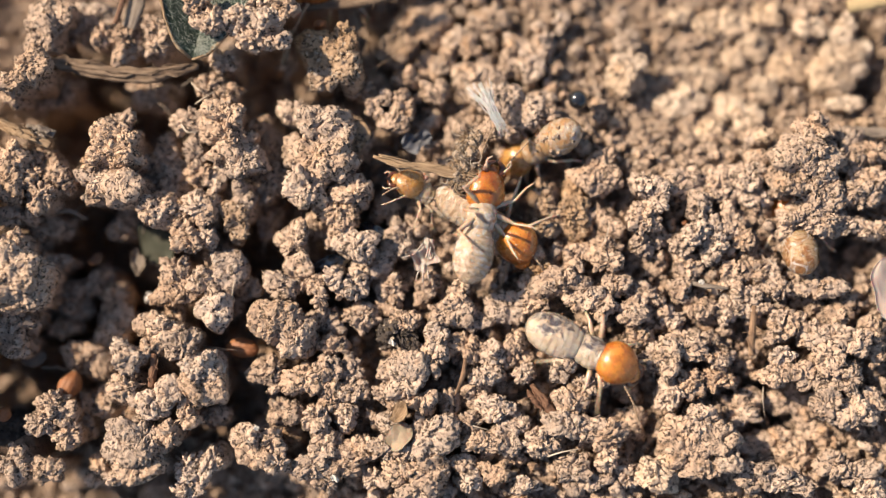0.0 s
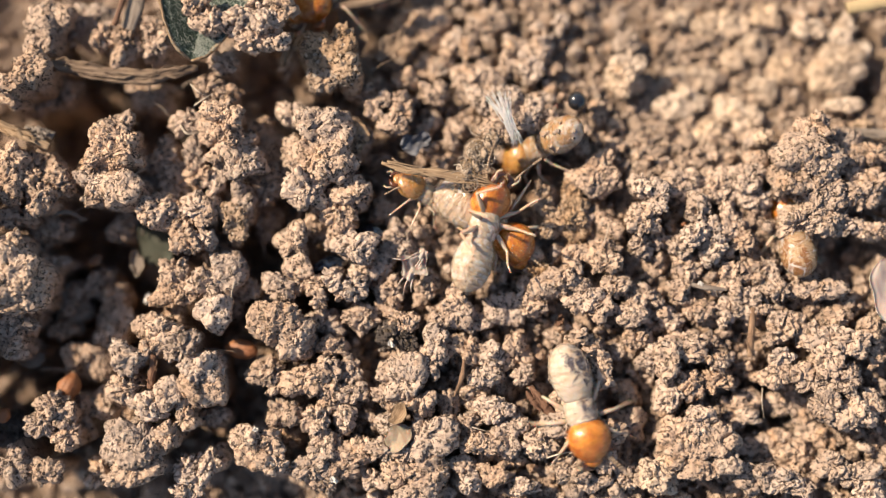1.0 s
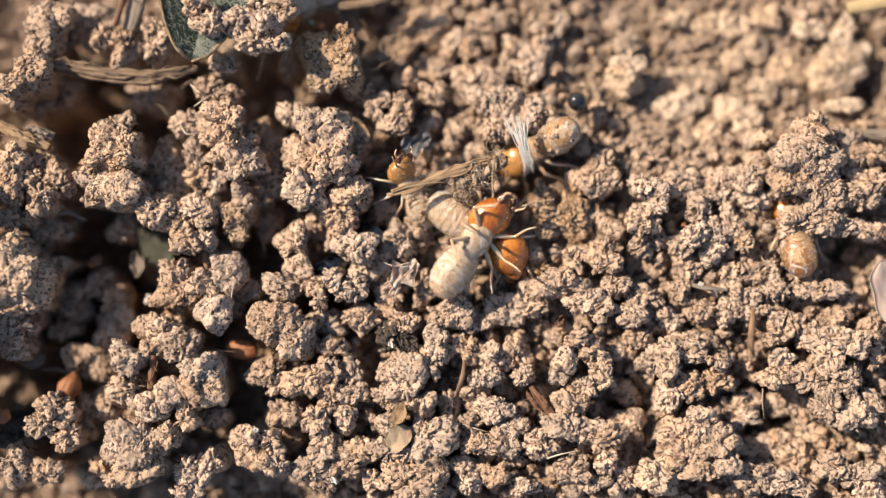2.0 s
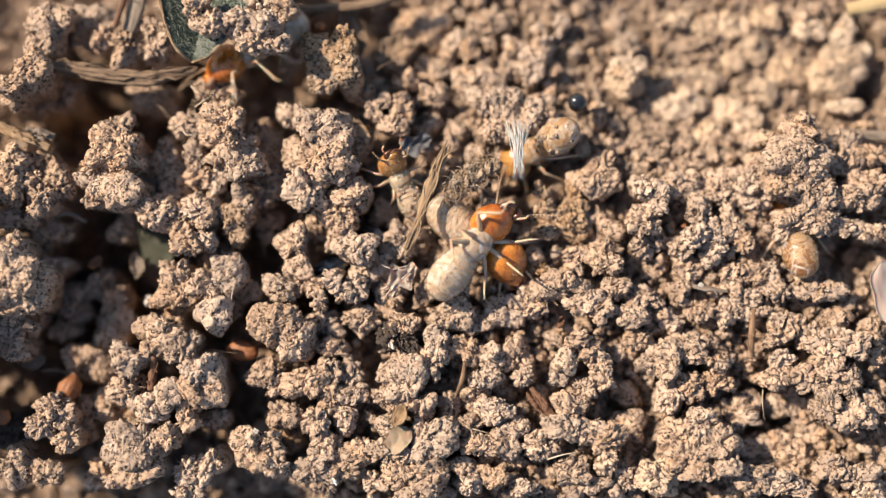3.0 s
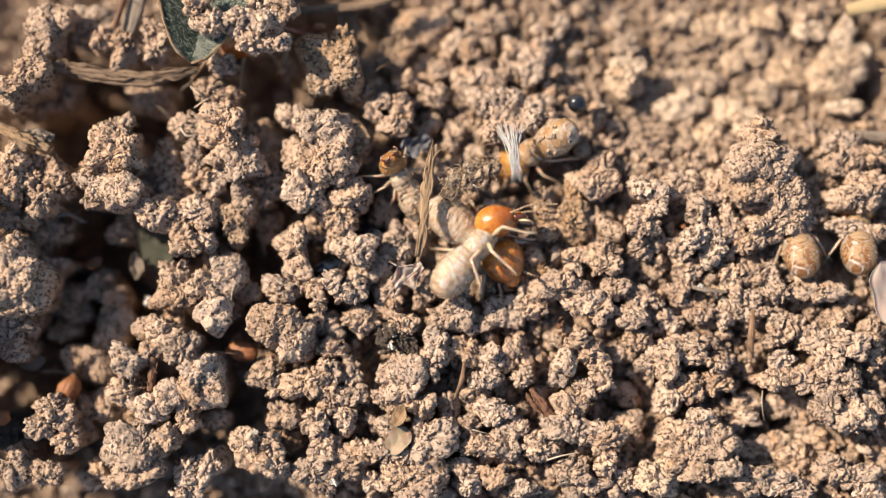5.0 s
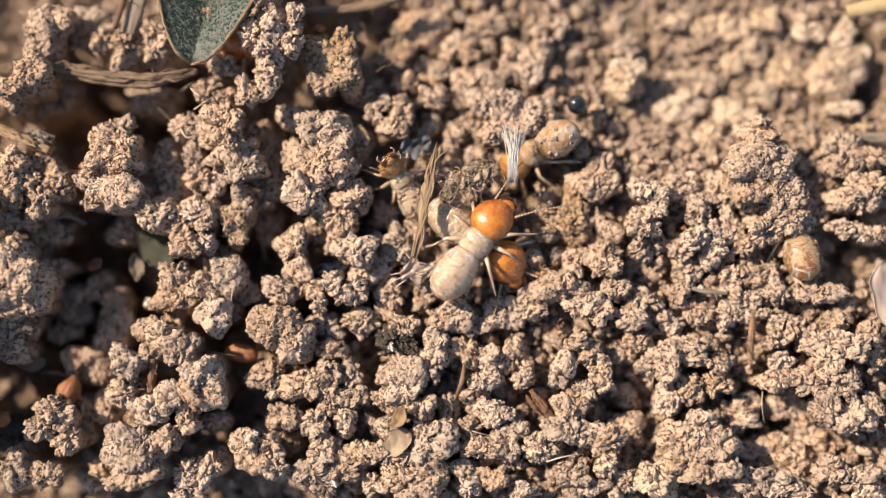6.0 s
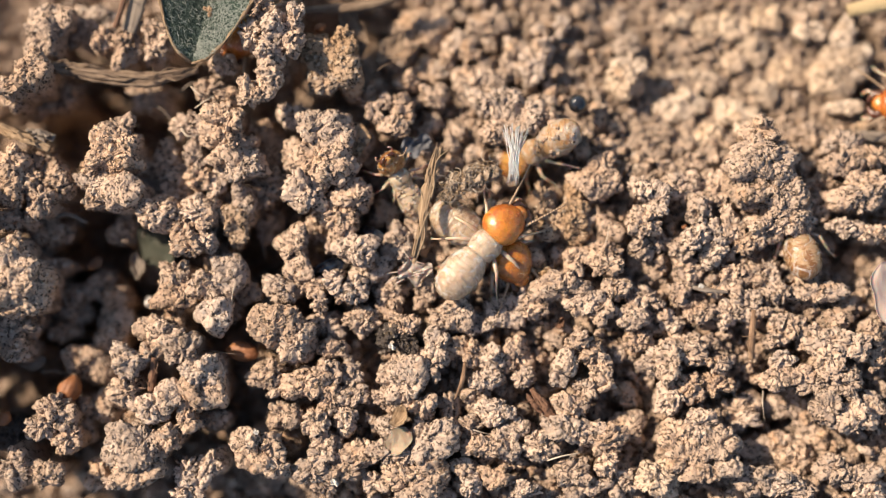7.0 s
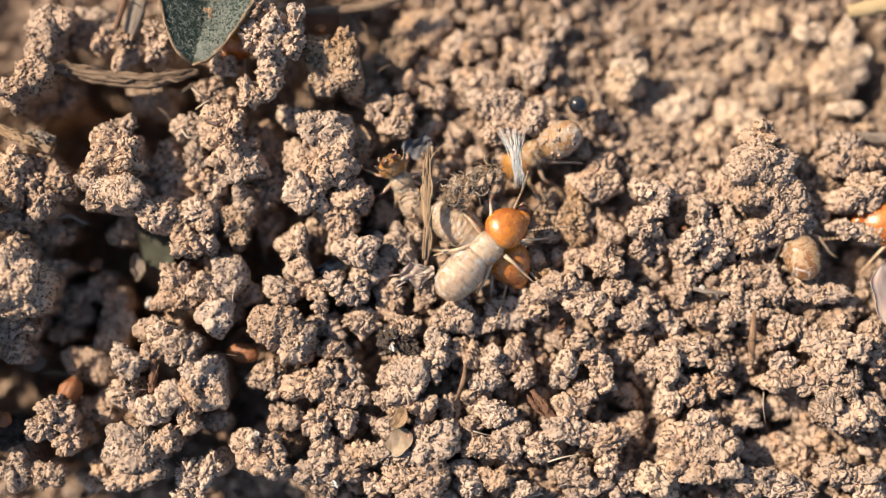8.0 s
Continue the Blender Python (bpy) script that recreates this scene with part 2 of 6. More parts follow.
def top_at(x, y):
    """The height of the crumbled sheet at a place."""
    i = int(min(max((x + 19) / CELL, 0), TOP.shape[1] - 1))
    j = int(min(max((y + 12.5) / CELL, 0), TOP.shape[0] - 1))
    return float(TOP[j, i])


# ---- soil clods ----
SEEDS = iter(range(100, 5000))


def lobe_mesh(x, y, rx, ry, z, low, grain=None, cut=True, knobs=16):
    r = (rx * ry) ** 0.5
    level = 6 if r > 0.64 else 5 if r > 0.28 else 4
    up = (0.8 if grain is None else 0.55) * min(rx, ry)
    mid = z - 0.3 * min(rx, ry)
    v, f = crumbly((rx * 1.06, ry * 1.06, up, max(0.5 * up, mid - low + 0.15)), level, knobs + int(8 * r), grain or (0.092 if r > 0.4 else 0.075) * rng.uniform(0.65, 1.5), next(SEEDS), 3.2, 0.5)
    v = v + np.array((x, y, mid))
    if cut:
        f = f[(v[f][:, :, 2].max(1) > low - 0.15)]
        used = np.unique(f)
        remap = np.zeros(len(v), int)
        remap[used] = np.arange(len(used))
        v, f = v[used], remap[f]
    return v, f


def clod(z, *lobes, material=None, grain=None, label="crumbly dry tan soil clod lying on loose earth"):
    """A clod of soil out of lobes (x, y, radius, radius), with its middle at height z."""
    cx, cy = lobes[0][0], lobes[0][1]
    z = z - float(fall(cx, cy))
    ob = None
    for x, y, rx, ry in lobes:
        low = min(float(level_at(x, y)), z - 0.2)
        v, f = lobe_mesh(x - cx, y - cy, rx, ry, z + rng.uniform(-0.1, 0.1), low, grain)
        if ob is None:
            ob = thing("soil_clod", mesh_of("soil_clod", v, f, material or SOIL), mat_pose(cx, cy, 0), label, "soil clod", "soil clods")
        else:
            part("lump", mesh_of("lump", v, f, material or SOIL), ob)
    return ob



def crumbs():
    """Loose crumbs strewn over the sheet, larger ones in the hollows between the clods."""
    vs, fs, m = [], [], 0
    kinds = [crumbly((1.0, g0, g1), 3, 9, 0.09, 60 + k)[0] for k, (g0, g1) in enumerate(((0.8, 0.7), (0.7, 0.6), (0.9, 0.8), (0.6, 0.6), (0.85, 0.6), (0.75, 0.75), (0.5, 0.5), (0.95, 0.7)))]
    n = 2600
    x, y = rng.uniform(-17.5, 17.5, n), rng.uniform(-10.5, 10.8, n)
    open_side = 1 / (1 + np.exp(-(x - 5.5) * 1.2)) / (1 + np.exp(-(y - 2.5) * 1.2))
    keep = rng.random(n) > 0.8 * open_side
    for k in np.flatnonzero(keep):
        turn = Euler(rng.uniform(0, 6.28, 3)).to_matrix()
        r = 0.13 + 0.30 * rng.random() ** 2
        v = kinds[k % 8] @ np.array(turn).T * r + np.array((x[k], y[k], top_at(x[k], y[k]) + rng.uniform(0.1, 0.9) * r))
        vs.append(v)
        fs.append(ICO[3][1] + m)
        m += len(v)
    for level, n, low, high in ((2, 3200, 0.07, 0.15), (1, 6000, 0.03, 0.075)):
        v0, f0 = ICO[level]
        x, y = rng.uniform(-17.5, 17.5, n), rng.uniform(-10.5, 10.8, n)
        r = rng.uniform(low, high, n) * np.where(rng.random(n) < 0.12, 1.6, 1.0)
        k = rng.normal(size=(n, 3)) * 2.2
        bump = 1 + 0.28 * np.cos(k @ v0.T + rng.uniform(0, 6, n)[:, None]) + rng.normal(0, 0.10, (n, len(v0)))
        z = np.array([top_at(a, b) for a, b in zip(x, y)]) + 0.35 * r
        v = v0[None] * bump[:, :, None] * r[:, None, None] * rng.uniform(0.7, 1.25, (n, 1, 3)) + np.stack((x, y, z), 1)[:, None]
        vs.append(v.reshape(-1, 3))
        fs.append((f0[None] + (np.arange(n) * len(v0))[:, None, None]).reshape(-1, 3) + m)
        m += n * len(v0)
    tagged(new("soil_crumbs", mesh_of("soil_crumbs", np.concatenate(vs), np.concatenate(fs), CRUMB)), "small loose tan soil crumbs", "soil", kind="stuff")


crumbs()
# Out-of-view clods, added to throw shade over the left edge.
for by, bz in ((-5.6, 1.2), (-4.2, 1.6), (-2.7, 1.9), (-1.2, 2.1), (0.4, 2.0), (2.0, 1.7), (3.6, 1.3)):
    clod(bz, (-17.1, by, 0.9, 0.85), (-17.6, by + 0.7, 0.8, 0.7), label="added unseen soil clod that shades the left edge")
clod(0.5, (-14.40, 7.51, 0.49, 0.79))
clod(0.4, (-13.74, 8.25, 0.59, 0.50))
clod(-0.7, (-13.08, 8.24, 0.92, 0.73))
clod(0.2, (-12.09, 7.55, 0.50, 0.32))
clod(0.2, (-11.35, 7.27, 0.50, 0.60))
clod(0.3, (-10.23, 7.25, 0.44, 0.56), (-10.34, 7.86, 0.30, 0.36))
clod(1.3, (-14.47, 6.15, 0.54, 0.66), (-14.95, 5.62, 0.48, 0.39))
clod(0.4, (-15.16, 5.14, 0.20, 0.20))
clod(-1.3, (-14.04, 5.75, 0.62, 0.52))
clod(-1.2, (-15.04, 5.58, 0.58, 0.51))
clod(-1.2, (-10.68, 5.73, 0.78, 0.58))
clod(0.8, (-11.44, 4.22, 0.69, 0.49), (-11.38, 3.38, 0.78, 0.69), (-12.06, 2.93, 0.55, 0.43))
clod(0.9, (-15.07, 3.05, 0.49, 0.68))
clod(0.2, (-14.27, 2.91, 0.60, 0.40))
clod(0.2, (-9.11, 4.44, 0.60, 0.44))
clod(0.2, (-8.21, 5.74, 0.52, 0.36), (-7.71, 5.44, 0.44, 0.32))
clod(0.9, (-7.57, 4.47, 0.74, 0.59), (-7.51, 3.77, 0.94, 0.88), (-6.92, 2.98, 0.67, 0.47))
clod(-0.8, (-6.55, 3.99, 0.61, 0.98))
clod(-0.6, (-9.89, 3.54, 0.37, 0.41))
clod(-0.7, (-10.20, 3.04, 0.71, 0.37))
clod(0.2, (-8.79, 3.22, 0.30, 0.56))
clod(0.9, (-15.11, 2.22, 0.43, 0.68))
clod(0.5, (-14.47, 2.57, 0.59, 0.49))
clod(0.8, (-14.04, 1.74, 0.39, 0.59))
clod(0.5, (-13.57, 2.27, 0.59, 0.55))
clod(0.6, (-12.14, 2.29, 0.94, 0.47), (-12.22, 1.76, 0.39, 0.28))
clod(1.0, (-11.05, 1.92, 0.68, 0.55))
clod(0.6, (-10.14, 1.30, 0.59, 0.51))
clod(-0.8, (-10.63, 2.64, 0.61, 0.45))
clod(-0.6, (-9.67, 2.62, 0.57, 0.51))
clod(0.2, (-8.18, 2.31, 0.40, 0.56), (-8.68, 2.52, 0.36, 0.40))
clod(0.7, (-9.13, 0.86, 0.35, 0.59), (-8.68, 1.25, 0.49, 0.49), (-8.23, 1.02, 0.33, 0.59), (-8.82, 0.17, 0.59, 0.35), (-8.32, 0.30, 0.35, 0.43))
clod(-1.4, (-11.58, 1.05, 0.37, 0.41))
clod(-1.3, (-11.75, 0.53, 0.37, 0.31))
clod(-0.7, (-14.76, 1.36, 0.51, 0.53))
clod(0.2, (-15.02, 1.10, 0.50, 0.40))
clod(-0.9, (-14.10, 0.60, 0.57, 0.61))
clod(1.1, (-14.86, -0.16, 0.49, 0.82))
clod(-1.0, (-14.74, 0.19, 0.41, 0.51))
clod(1.4, (-14.64, -1.24, 0.81, 1.01), (-14.34, -1.91, 0.54, 0.39))
clod(-0.6, (-14.28, -0.69, 0.69, 0.32), (-13.79, -0.49, 0.41, 0.18))
clod(-1.6, (-14.79, -1.84, 0.58, 0.62))
clod(0.2, (-15.06, -2.52, 0.70, 0.52))
clod(-1.8, (-12.59, -1.11, 0.63, 0.58))
clod(-1.4, (-12.04, -1.85, 0.50, 0.58), (-11.92, -2.67, 0.56, 0.56))
clod(0.3, (-9.39, -0.74, 0.60, 0.40))
clod(0.2, (-9.20, -1.59, 0.70, 0.48))
clod(0.4, (-8.28, -1.20, 0.48, 0.59))
clod(0.7, (-8.00, -2.29, 0.59, 0.63))
clod(-0.6, (-7.89, -0.44, 0.51, 0.71))
clod(0.3, (-9.85, -2.83, 0.79, 0.40))
clod(-0.6, (-9.59, -2.37, 0.41, 0.49))
clod(-1.7, (-13.58, -1.84, 0.62, 0.62))
clod(-1.6, (-13.94, -2.83, 0.52, 0.37))
clod(0.4, (-7.77, 6.52, 0.36, 0.36))
clod(-0.7, (-5.72, 6.73, 0.22, 0.51))
clod(1.8, (-4.37, 6.74, 0.71, 0.75), (-4.26, 5.83, 0.63, 0.47), (-3.43, 6.38, 0.47, 0.63), (-3.44, 7.25, 0.39, 0.71), material=BROWN, label="orange-brown crumbling soil clod", grain=0.18)
clod(0.2, (-2.89, 5.54, 0.56, 0.40))
clod(0.1, (-1.39, 6.18, 0.40, 0.44))
clod(0.4, (-2.42, 4.94, 0.26, 0.40), (-1.92, 5.38, 0.40, 0.24), (-1.36, 5.02, 0.28, 0.48), (-1.74, 4.37, 0.48, 0.26))
clod(0.1, (-0.28, 5.57, 0.40, 0.30))
clod(-0.4, (-0.69, 6.70, 0.40, 0.40))
clod(-0.0, (-0.08, 6.81, 0.40, 0.50))
clod(-0.5, (-1.01, 8.29, 1.01, 0.71))
clod(-0.5, (-1.72, 7.31, 0.57, 0.51))
clod(1.0, (-4.49, 4.29, 0.66, 0.55), (-3.66, 4.03, 0.47, 0.51), (-4.40, 3.16, 0.86, 0.82), (-3.73, 2.81, 0.59, 0.55), (-4.68, 2.05, 0.66, 0.47))
clod(0.2, (-5.30, 4.84, 0.60, 0.40))
clod(0.2, (-5.29, 3.32, 0.28, 0.60))
clod(-0.3, (-3.18, 3.70, 0.56, 0.64))
clod(-0.6, (-7.82, 1.80, 0.37, 0.45))
clod(0.2, (-7.07, 1.71, 0.40, 0.70))
clod(-0.6, (-6.20, 2.41, 0.51, 0.41), (-6.29, 1.80, 0.28, 0.37))
clod(-1.3, (-6.08, 1.25, 0.41, 0.31))
clod(-1.4, (-6.50, 0.85, 0.25, 0.41))
clod(0.3, (-7.39, 0.79, 0.44, 0.67), material=BROWN, label="reddish brown soil clod with glints")
clod(0.2, (-7.64, -0.89, 0.60, 0.68))
clod(-0.6, (-6.97, -1.56, 0.45, 0.37))
clod(0.5, (-3.64, 1.14, 0.53, 0.43), (-3.15, 1.74, 0.59, 0.47))
clod(-0.2, (-4.21, 1.35, 0.40, 0.40))
clod(0.3, (-5.24, 0.10, 0.50, 0.56), (-5.23, -0.70, 0.56, 0.48), (-5.62, -1.33, 0.44, 0.30), (-4.89, -1.29, 0.36, 0.30))
clod(-0.6, (-4.35, 0.73, 0.51, 0.37))
clod(0.5, (-3.14, -0.05, 0.65, 0.51))
clod(-0.0, (-3.88, 0.32, 0.24, 0.36))
clod(0.6, (-4.41, -1.30, 0.34, 0.30), (-4.31, -1.83, 0.32, 0.36), (-3.82, -1.10, 0.30, 0.36), (-3.58, -1.60, 0.24, 0.36))
clod(0.6, (-3.12, -1.40, 0.39, 0.59))
clod(-0.7, (-2.12, 1.36, 0.51, 0.41))
clod(0.1, (-1.48, 0.27, 0.54, 0.70))
clod(-0.2, (-2.49, -0.67, 0.60, 0.50))
clod(-0.1, (-1.88, -1.48, 0.60, 0.50))
clod(-0.0, (-1.87, -2.12, 0.50, 0.36))
clod(0.1, (-2.86, -2.52, 0.60, 0.48))
clod(0.5, (-1.42, -2.68, 0.55, 0.32))
clod(0.2, (-0.18, -2.38, 0.40, 0.44))
clod(-0.0, (-0.48, -1.38, 0.40, 0.44))
clod(0.6, (-5.76, -2.77, 0.79, 0.67), (-5.11, -3.26, 0.55, 0.59), (-6.19, -2.48, 0.49, 0.39))
clod(-0.1, (-4.27, -2.67, 0.70, 0.36))
clod(-1.0, (-7.64, -2.16, 0.41, 0.37))
clod(-0.0, (1.74, 8.46, 0.70, 0.36))
clod(0.2, (0.52, 7.60, 0.36, 0.44), (0.22, 7.10, 0.36, 0.44))
clod(0.1, (1.03, 7.31, 0.30, 0.24))
clod(-0.0, (2.45, 6.61, 0.50, 0.24))
clod(0.2, (2.74, 7.19, 0.44, 0.50))
clod(0.3, (3.64, 7.45, 0.44, 0.56), (3.54, 8.13, 0.20, 0.24))
clod(0.2, (3.24, 6.53, 0.40, 0.50))
clod(0.1, (4.15, 6.68, 0.20, 0.28))
clod(-0.0, (4.38, 8.36, 0.28, 0.40))
clod(0.1, (3.55, 5.47, 0.44, 0.24))
clod(-0.2, (6.62, 6.24, 0.92, 0.64), (6.83, 6.86, 0.56, 0.36), material=PALESOIL, label="smooth pale soil clod with pores", grain=0.18)
clod(-0.8, (6.83, 7.83, 0.41, 0.41))
clod(0.1, (1.13, 6.28, 0.80, 0.60))
clod(0.5, (1.68, 5.29, 0.67, 0.51), (2.81, 4.84, 0.83, 0.67), (1.99, 4.36, 0.75, 0.67), (3.47, 4.84, 0.43, 0.40))
clod(-0.1, (5.58, 5.19, 0.36, 0.28))
clod(-0.0, (5.55, 2.90, 0.60, 0.40))
# BROWN on these two clods stands in for the shade they lie in.
clod(-0.1, (3.58, 2.10, 0.30, 0.36), (3.66, 1.50, 0.32, 0.44), (3.84, 0.89, 0.44, 0.44), material=BROWN, label="craggy soil clod, browned to stand in for shade")
clod(-0.1, (4.59, 1.94, 0.32, 0.44), (4.54, 1.30, 0.40, 0.52), (4.78, 0.69, 0.40, 0.36), material=BROWN, label="craggy soil clod, browned to stand in for shade")
clod(0.1, (5.43, 2.49, 0.76, 0.52))
clod(0.5, (6.95, 2.07, 0.55, 0.43), (7.44, 1.63, 0.49, 0.59), (7.04, 0.87, 0.47, 0.39))
clod(0.2, (7.02, 0.06, 0.36, 0.50))
clod(0.1, (7.55, 0.31, 0.44, 0.30))
clod(0.2, (5.69, -0.10, 0.87, 0.30), (4.59, -0.34, 0.50, 0.36))
clod(0.4, (4.27, -1.30, 0.83, 0.40), (4.86, -1.93, 0.59, 0.34), (3.77, -1.61, 0.24, 0.24))
clod(0.5, (5.75, -0.55, 0.59, 0.43), (6.03, -1.34, 0.43, 0.43), (5.44, -2.13, 0.49, 0.40))
clod(0.3, (6.64, -2.08, 0.44, 0.50))
clod(0.2, (7.27, -1.68, 0.50, 0.30))
clod(-0.0, (3.32, -0.72, 0.36, 0.36), material=BROWN, label="reddish brown soil crumb")
clod(-0.0, (2.31, -2.12, 0.72, 0.44))
clod(0.3, (3.28, -1.93, 0.36, 0.36))
clod(0.3, (0.51, -1.73, 0.40, 0.56), (0.32, -2.48, 0.60, 0.40))
clod(-0.0, (1.31, -2.52, 0.60, 0.40))
clod(-1.7, (8.89, 8.78, 0.41, 0.37), material=PALESOIL, grain=0.15)
clod(-1.7, (9.93, 8.36, 0.66, 0.53), material=PALESOIL, grain=0.15)
clod(-1.6, (12.00, 8.72, 0.49, 0.53), material=PALESOIL, grain=0.15)
clod(-1.7, (11.02, 8.53, 0.51, 0.45), material=PALESOIL, grain=0.15)
clod(-1.7, (11.58, 7.73, 0.62, 0.58), material=PALESOIL, grain=0.15)
clod(-1.5, (13.67, 8.28, 0.57, 0.37), material=PALESOIL, grain=0.15)
clod(-1.5, (14.88, 8.32, 0.51, 0.72), material=PALESOIL, grain=0.15)
clod(-1.5, (14.65, 7.47, 0.61, 0.45), material=PALESOIL, grain=0.15)
clod(-1.6, (15.28, 7.03, 0.57, 0.62), material=PALESOIL, grain=0.15)
clod(-1.5, (14.31, 6.59, 0.82, 0.70), material=PALESOIL, grain=0.15)
clod(-1.7, (12.81, 6.88, 0.82, 0.51), material=PALESOIL, grain=0.15)
clod(-1.6, (11.95, 6.03, 0.62, 0.51), material=PALESOIL, grain=0.15)
clod(-1.3, (14.74, 5.34, 0.71, 0.29), material=PALESOIL, grain=0.15)
clod(-1.2, (15.50, 4.69, 0.41, 0.24), material=PALESOIL, grain=0.15)
clod(-1.7, (9.70, 6.47, 0.51, 0.45), material=PALESOIL, grain=0.15)
clod(-1.7, (10.76, 7.11, 0.52, 0.41), material=PALESOIL, grain=0.15)
clod(-1.7, (8.66, 6.47, 0.51, 0.45), material=PALESOIL, grain=0.15)
clod(-1.5, (9.02, 5.59, 0.72, 0.51), material=PALESOIL, grain=0.15)
clod(-1.5, (10.66, 5.33, 0.51, 0.49), material=PALESOIL, grain=0.15)
clod(-1.3, (11.23, 4.82, 0.53, 0.41), material=PALESOIL, grain=0.15)
clod(-1.1, (9.72, 4.25, 0.61, 0.57), material=PALESOIL, grain=0.15)
clod(-0.2, (11.51, 3.99, 0.40, 0.24), material=PALESOIL, grain=0.15)
clod(0.0, (8.55, 2.33, 0.68, 0.50))
clod(0.0, (9.78, 2.13, 0.70, 0.50))
clod(0.1, (10.74, 2.53, 0.60, 0.50))
clod(0.1, (11.22, 1.79, 0.50, 0.34))
clod(0.6, (8.94, 1.23, 0.36, 0.43), (8.81, 0.44, 0.43, 0.51))
clod(0.4, (9.53, 0.15, 0.40, 0.55))
clod(0.3, (10.16, 0.89, 0.36, 0.56), (10.48, 0.26, 0.40, 0.44))
clod(0.2, (8.29, 0.11, 0.50, 0.36))
clod(0.1, (8.59, -0.69, 0.44, 0.56))
clod(0.2, (10.94, -0.93, 0.50, 0.40))
clod(0.1, (10.08, -0.88, 0.36, 0.40))
clod(0.2, (11.48, -0.69, 0.40, 0.32))
clod(0.3, (11.89, -1.53, 0.60, 0.28), (13.08, -1.53, 0.75, 0.26))
clod(0.1, (10.06, -2.28, 0.60, 0.40), (10.51, -1.88, 0.44, 0.50))
clod(0.2, (8.85, -2.08, 0.44, 0.36))
clod(0.1, (8.28, -1.72, 0.40, 0.36))
clod(-0.0, (8.09, -2.52, 0.36, 0.50))
clod(0.2, (12.19, -2.71, 0.56, 0.56))
clod(0.2, (13.00, -3.11, 0.44, 0.36))
clod(0.2, (13.81, -2.48, 0.36, 0.28))
clod(0.4, (11.36, -2.24, 0.51, 0.20), (11.85, -2.52, 0.44, 0.24))
clod(0.3, (14.65, 1.70, 0.79, 0.52), (15.27, 2.30, 0.48, 0.32))
clod(0.3, (14.23, 0.79, 0.67, 0.28), (15.21, 0.50, 0.48, 0.24))
clod(0.2, (15.35, 3.3, 0.60, 0.34))
clod(0.1, (14.3, 3.0, 0.66, 0.40), (14.9, 2.45, 0.5, 0.3))
clod(0.0, (14.1, 3.9, 0.6, 0.36))
clod(0.2, (-15.13, -3.52, 0.44, 0.36))
clod(-1.2, (-12.97, -3.95, 0.72, 0.58))
clod(1.0, (-10.82, -3.94, 0.49, 0.49), (-10.02, -3.55, 0.43, 0.31), (-9.56, -2.97, 0.55, 0.29), (-9.05, -3.51, 0.49, 0.43), (-10.77, -4.86, 0.55, 0.47), (-10.06, -5.48, 0.59, 0.39), (-9.37, -5.15, 0.47, 0.39), (-8.75, -5.15, 0.68, 0.51), (-8.38, -4.19, 0.55, 0.62), (-7.90, -4.71, 0.39, 0.66), (-8.81, -5.98, 0.39, 0.35))
clod(0.2, (-13.57, -5.41, 0.50, 0.40), (-13.95, -6.11, 0.44, 0.50), (-13.26, -5.97, 0.40, 0.50), (-13.11, -6.66, 0.50, 0.36))
clod(-0.9, (-12.86, -6.40, 0.31, 0.51))
clod(0.8, (-10.35, -6.80, 0.86, 0.86), (-9.38, -6.53, 0.43, 0.39), (-10.39, -7.56, 0.75, 0.43), (-11.24, -6.60, 0.33, 0.29))
clod(-0.6, (-12.10, -7.73, 0.37, 0.41), (-12.37, -8.25, 0.30, 0.20))
clod(0.2, (-11.47, -8.07, 0.36, 0.24))
clod(0.6, (-13.70, -7.78, 0.59, 0.51))
clod(0.6, (-14.84, -7.58, 0.49, 0.79))
clod(0.2, (-8.92, -7.74, 0.40, 0.56))
clod(0.2, (-8.12, -7.53, 0.50, 0.52))
clod(0.2, (-8.91, -8.45, 0.52, 0.30))
clod(-0.6, (-8.22, -5.98, 0.45, 0.37))
clod(-0.8, (-12.00, -5.59, 0.45, 0.45))
clod(-1.1, (-12.90, -5.61, 0.45, 0.41))
clod(-1.2, (-11.09, -5.94, 0.51, 0.33))
clod(-1.1, (-11.93, -3.18, 0.51, 0.41))
clod(0.2, (-6.11, -4.35, 0.56, 0.48), (-5.89, -4.90, 0.28, 0.18))
clod(0.4, (-4.79, -4.64, 0.89, 0.40), (-4.09, -4.30, 0.44, 0.36))
clod(0.2, (-3.83, -3.52, 0.56, 0.24))
clod(0.1, (-3.21, -4.36, 0.36, 0.50))
clod(0.2, (-5.59, -5.82, 0.56, 0.40))
clod(0.6, (-6.89, -6.66, 0.39, 0.35), (-6.49, -7.29, 0.59, 0.43), (-5.99, -6.85, 0.43, 0.49), (-5.71, -7.62, 0.49, 0.35))
clod(-0.8, (-5.48, -6.79, 0.51, 0.45))
clod(0.2, (-4.42, -5.88, 0.44, 0.40))
clod(0.3, (-3.95, -5.29, 0.36, 0.36), (-3.13, -5.13, 0.56, 0.32), (-3.50, -5.79, 0.34, 0.28), (-3.38, -6.18, 0.28, 0.36))
clod(0.3, (-4.20, -6.69, 0.44, 0.40), (-4.19, -7.23, 0.52, 0.26))
clod(0.3, (-4.58, -7.76, 0.69, 0.40))
clod(0.2, (-3.23, -7.17, 0.28, 0.28))
clod(0.3, (-2.05, -5.21, 0.50, 0.34))
clod(0.7, (-1.25, -4.72, 0.51, 0.67), (-0.53, -3.94, 0.55, 0.69), (-0.82, -5.49, 0.47, 0.43), (-0.23, -3.36, 0.43, 0.55))
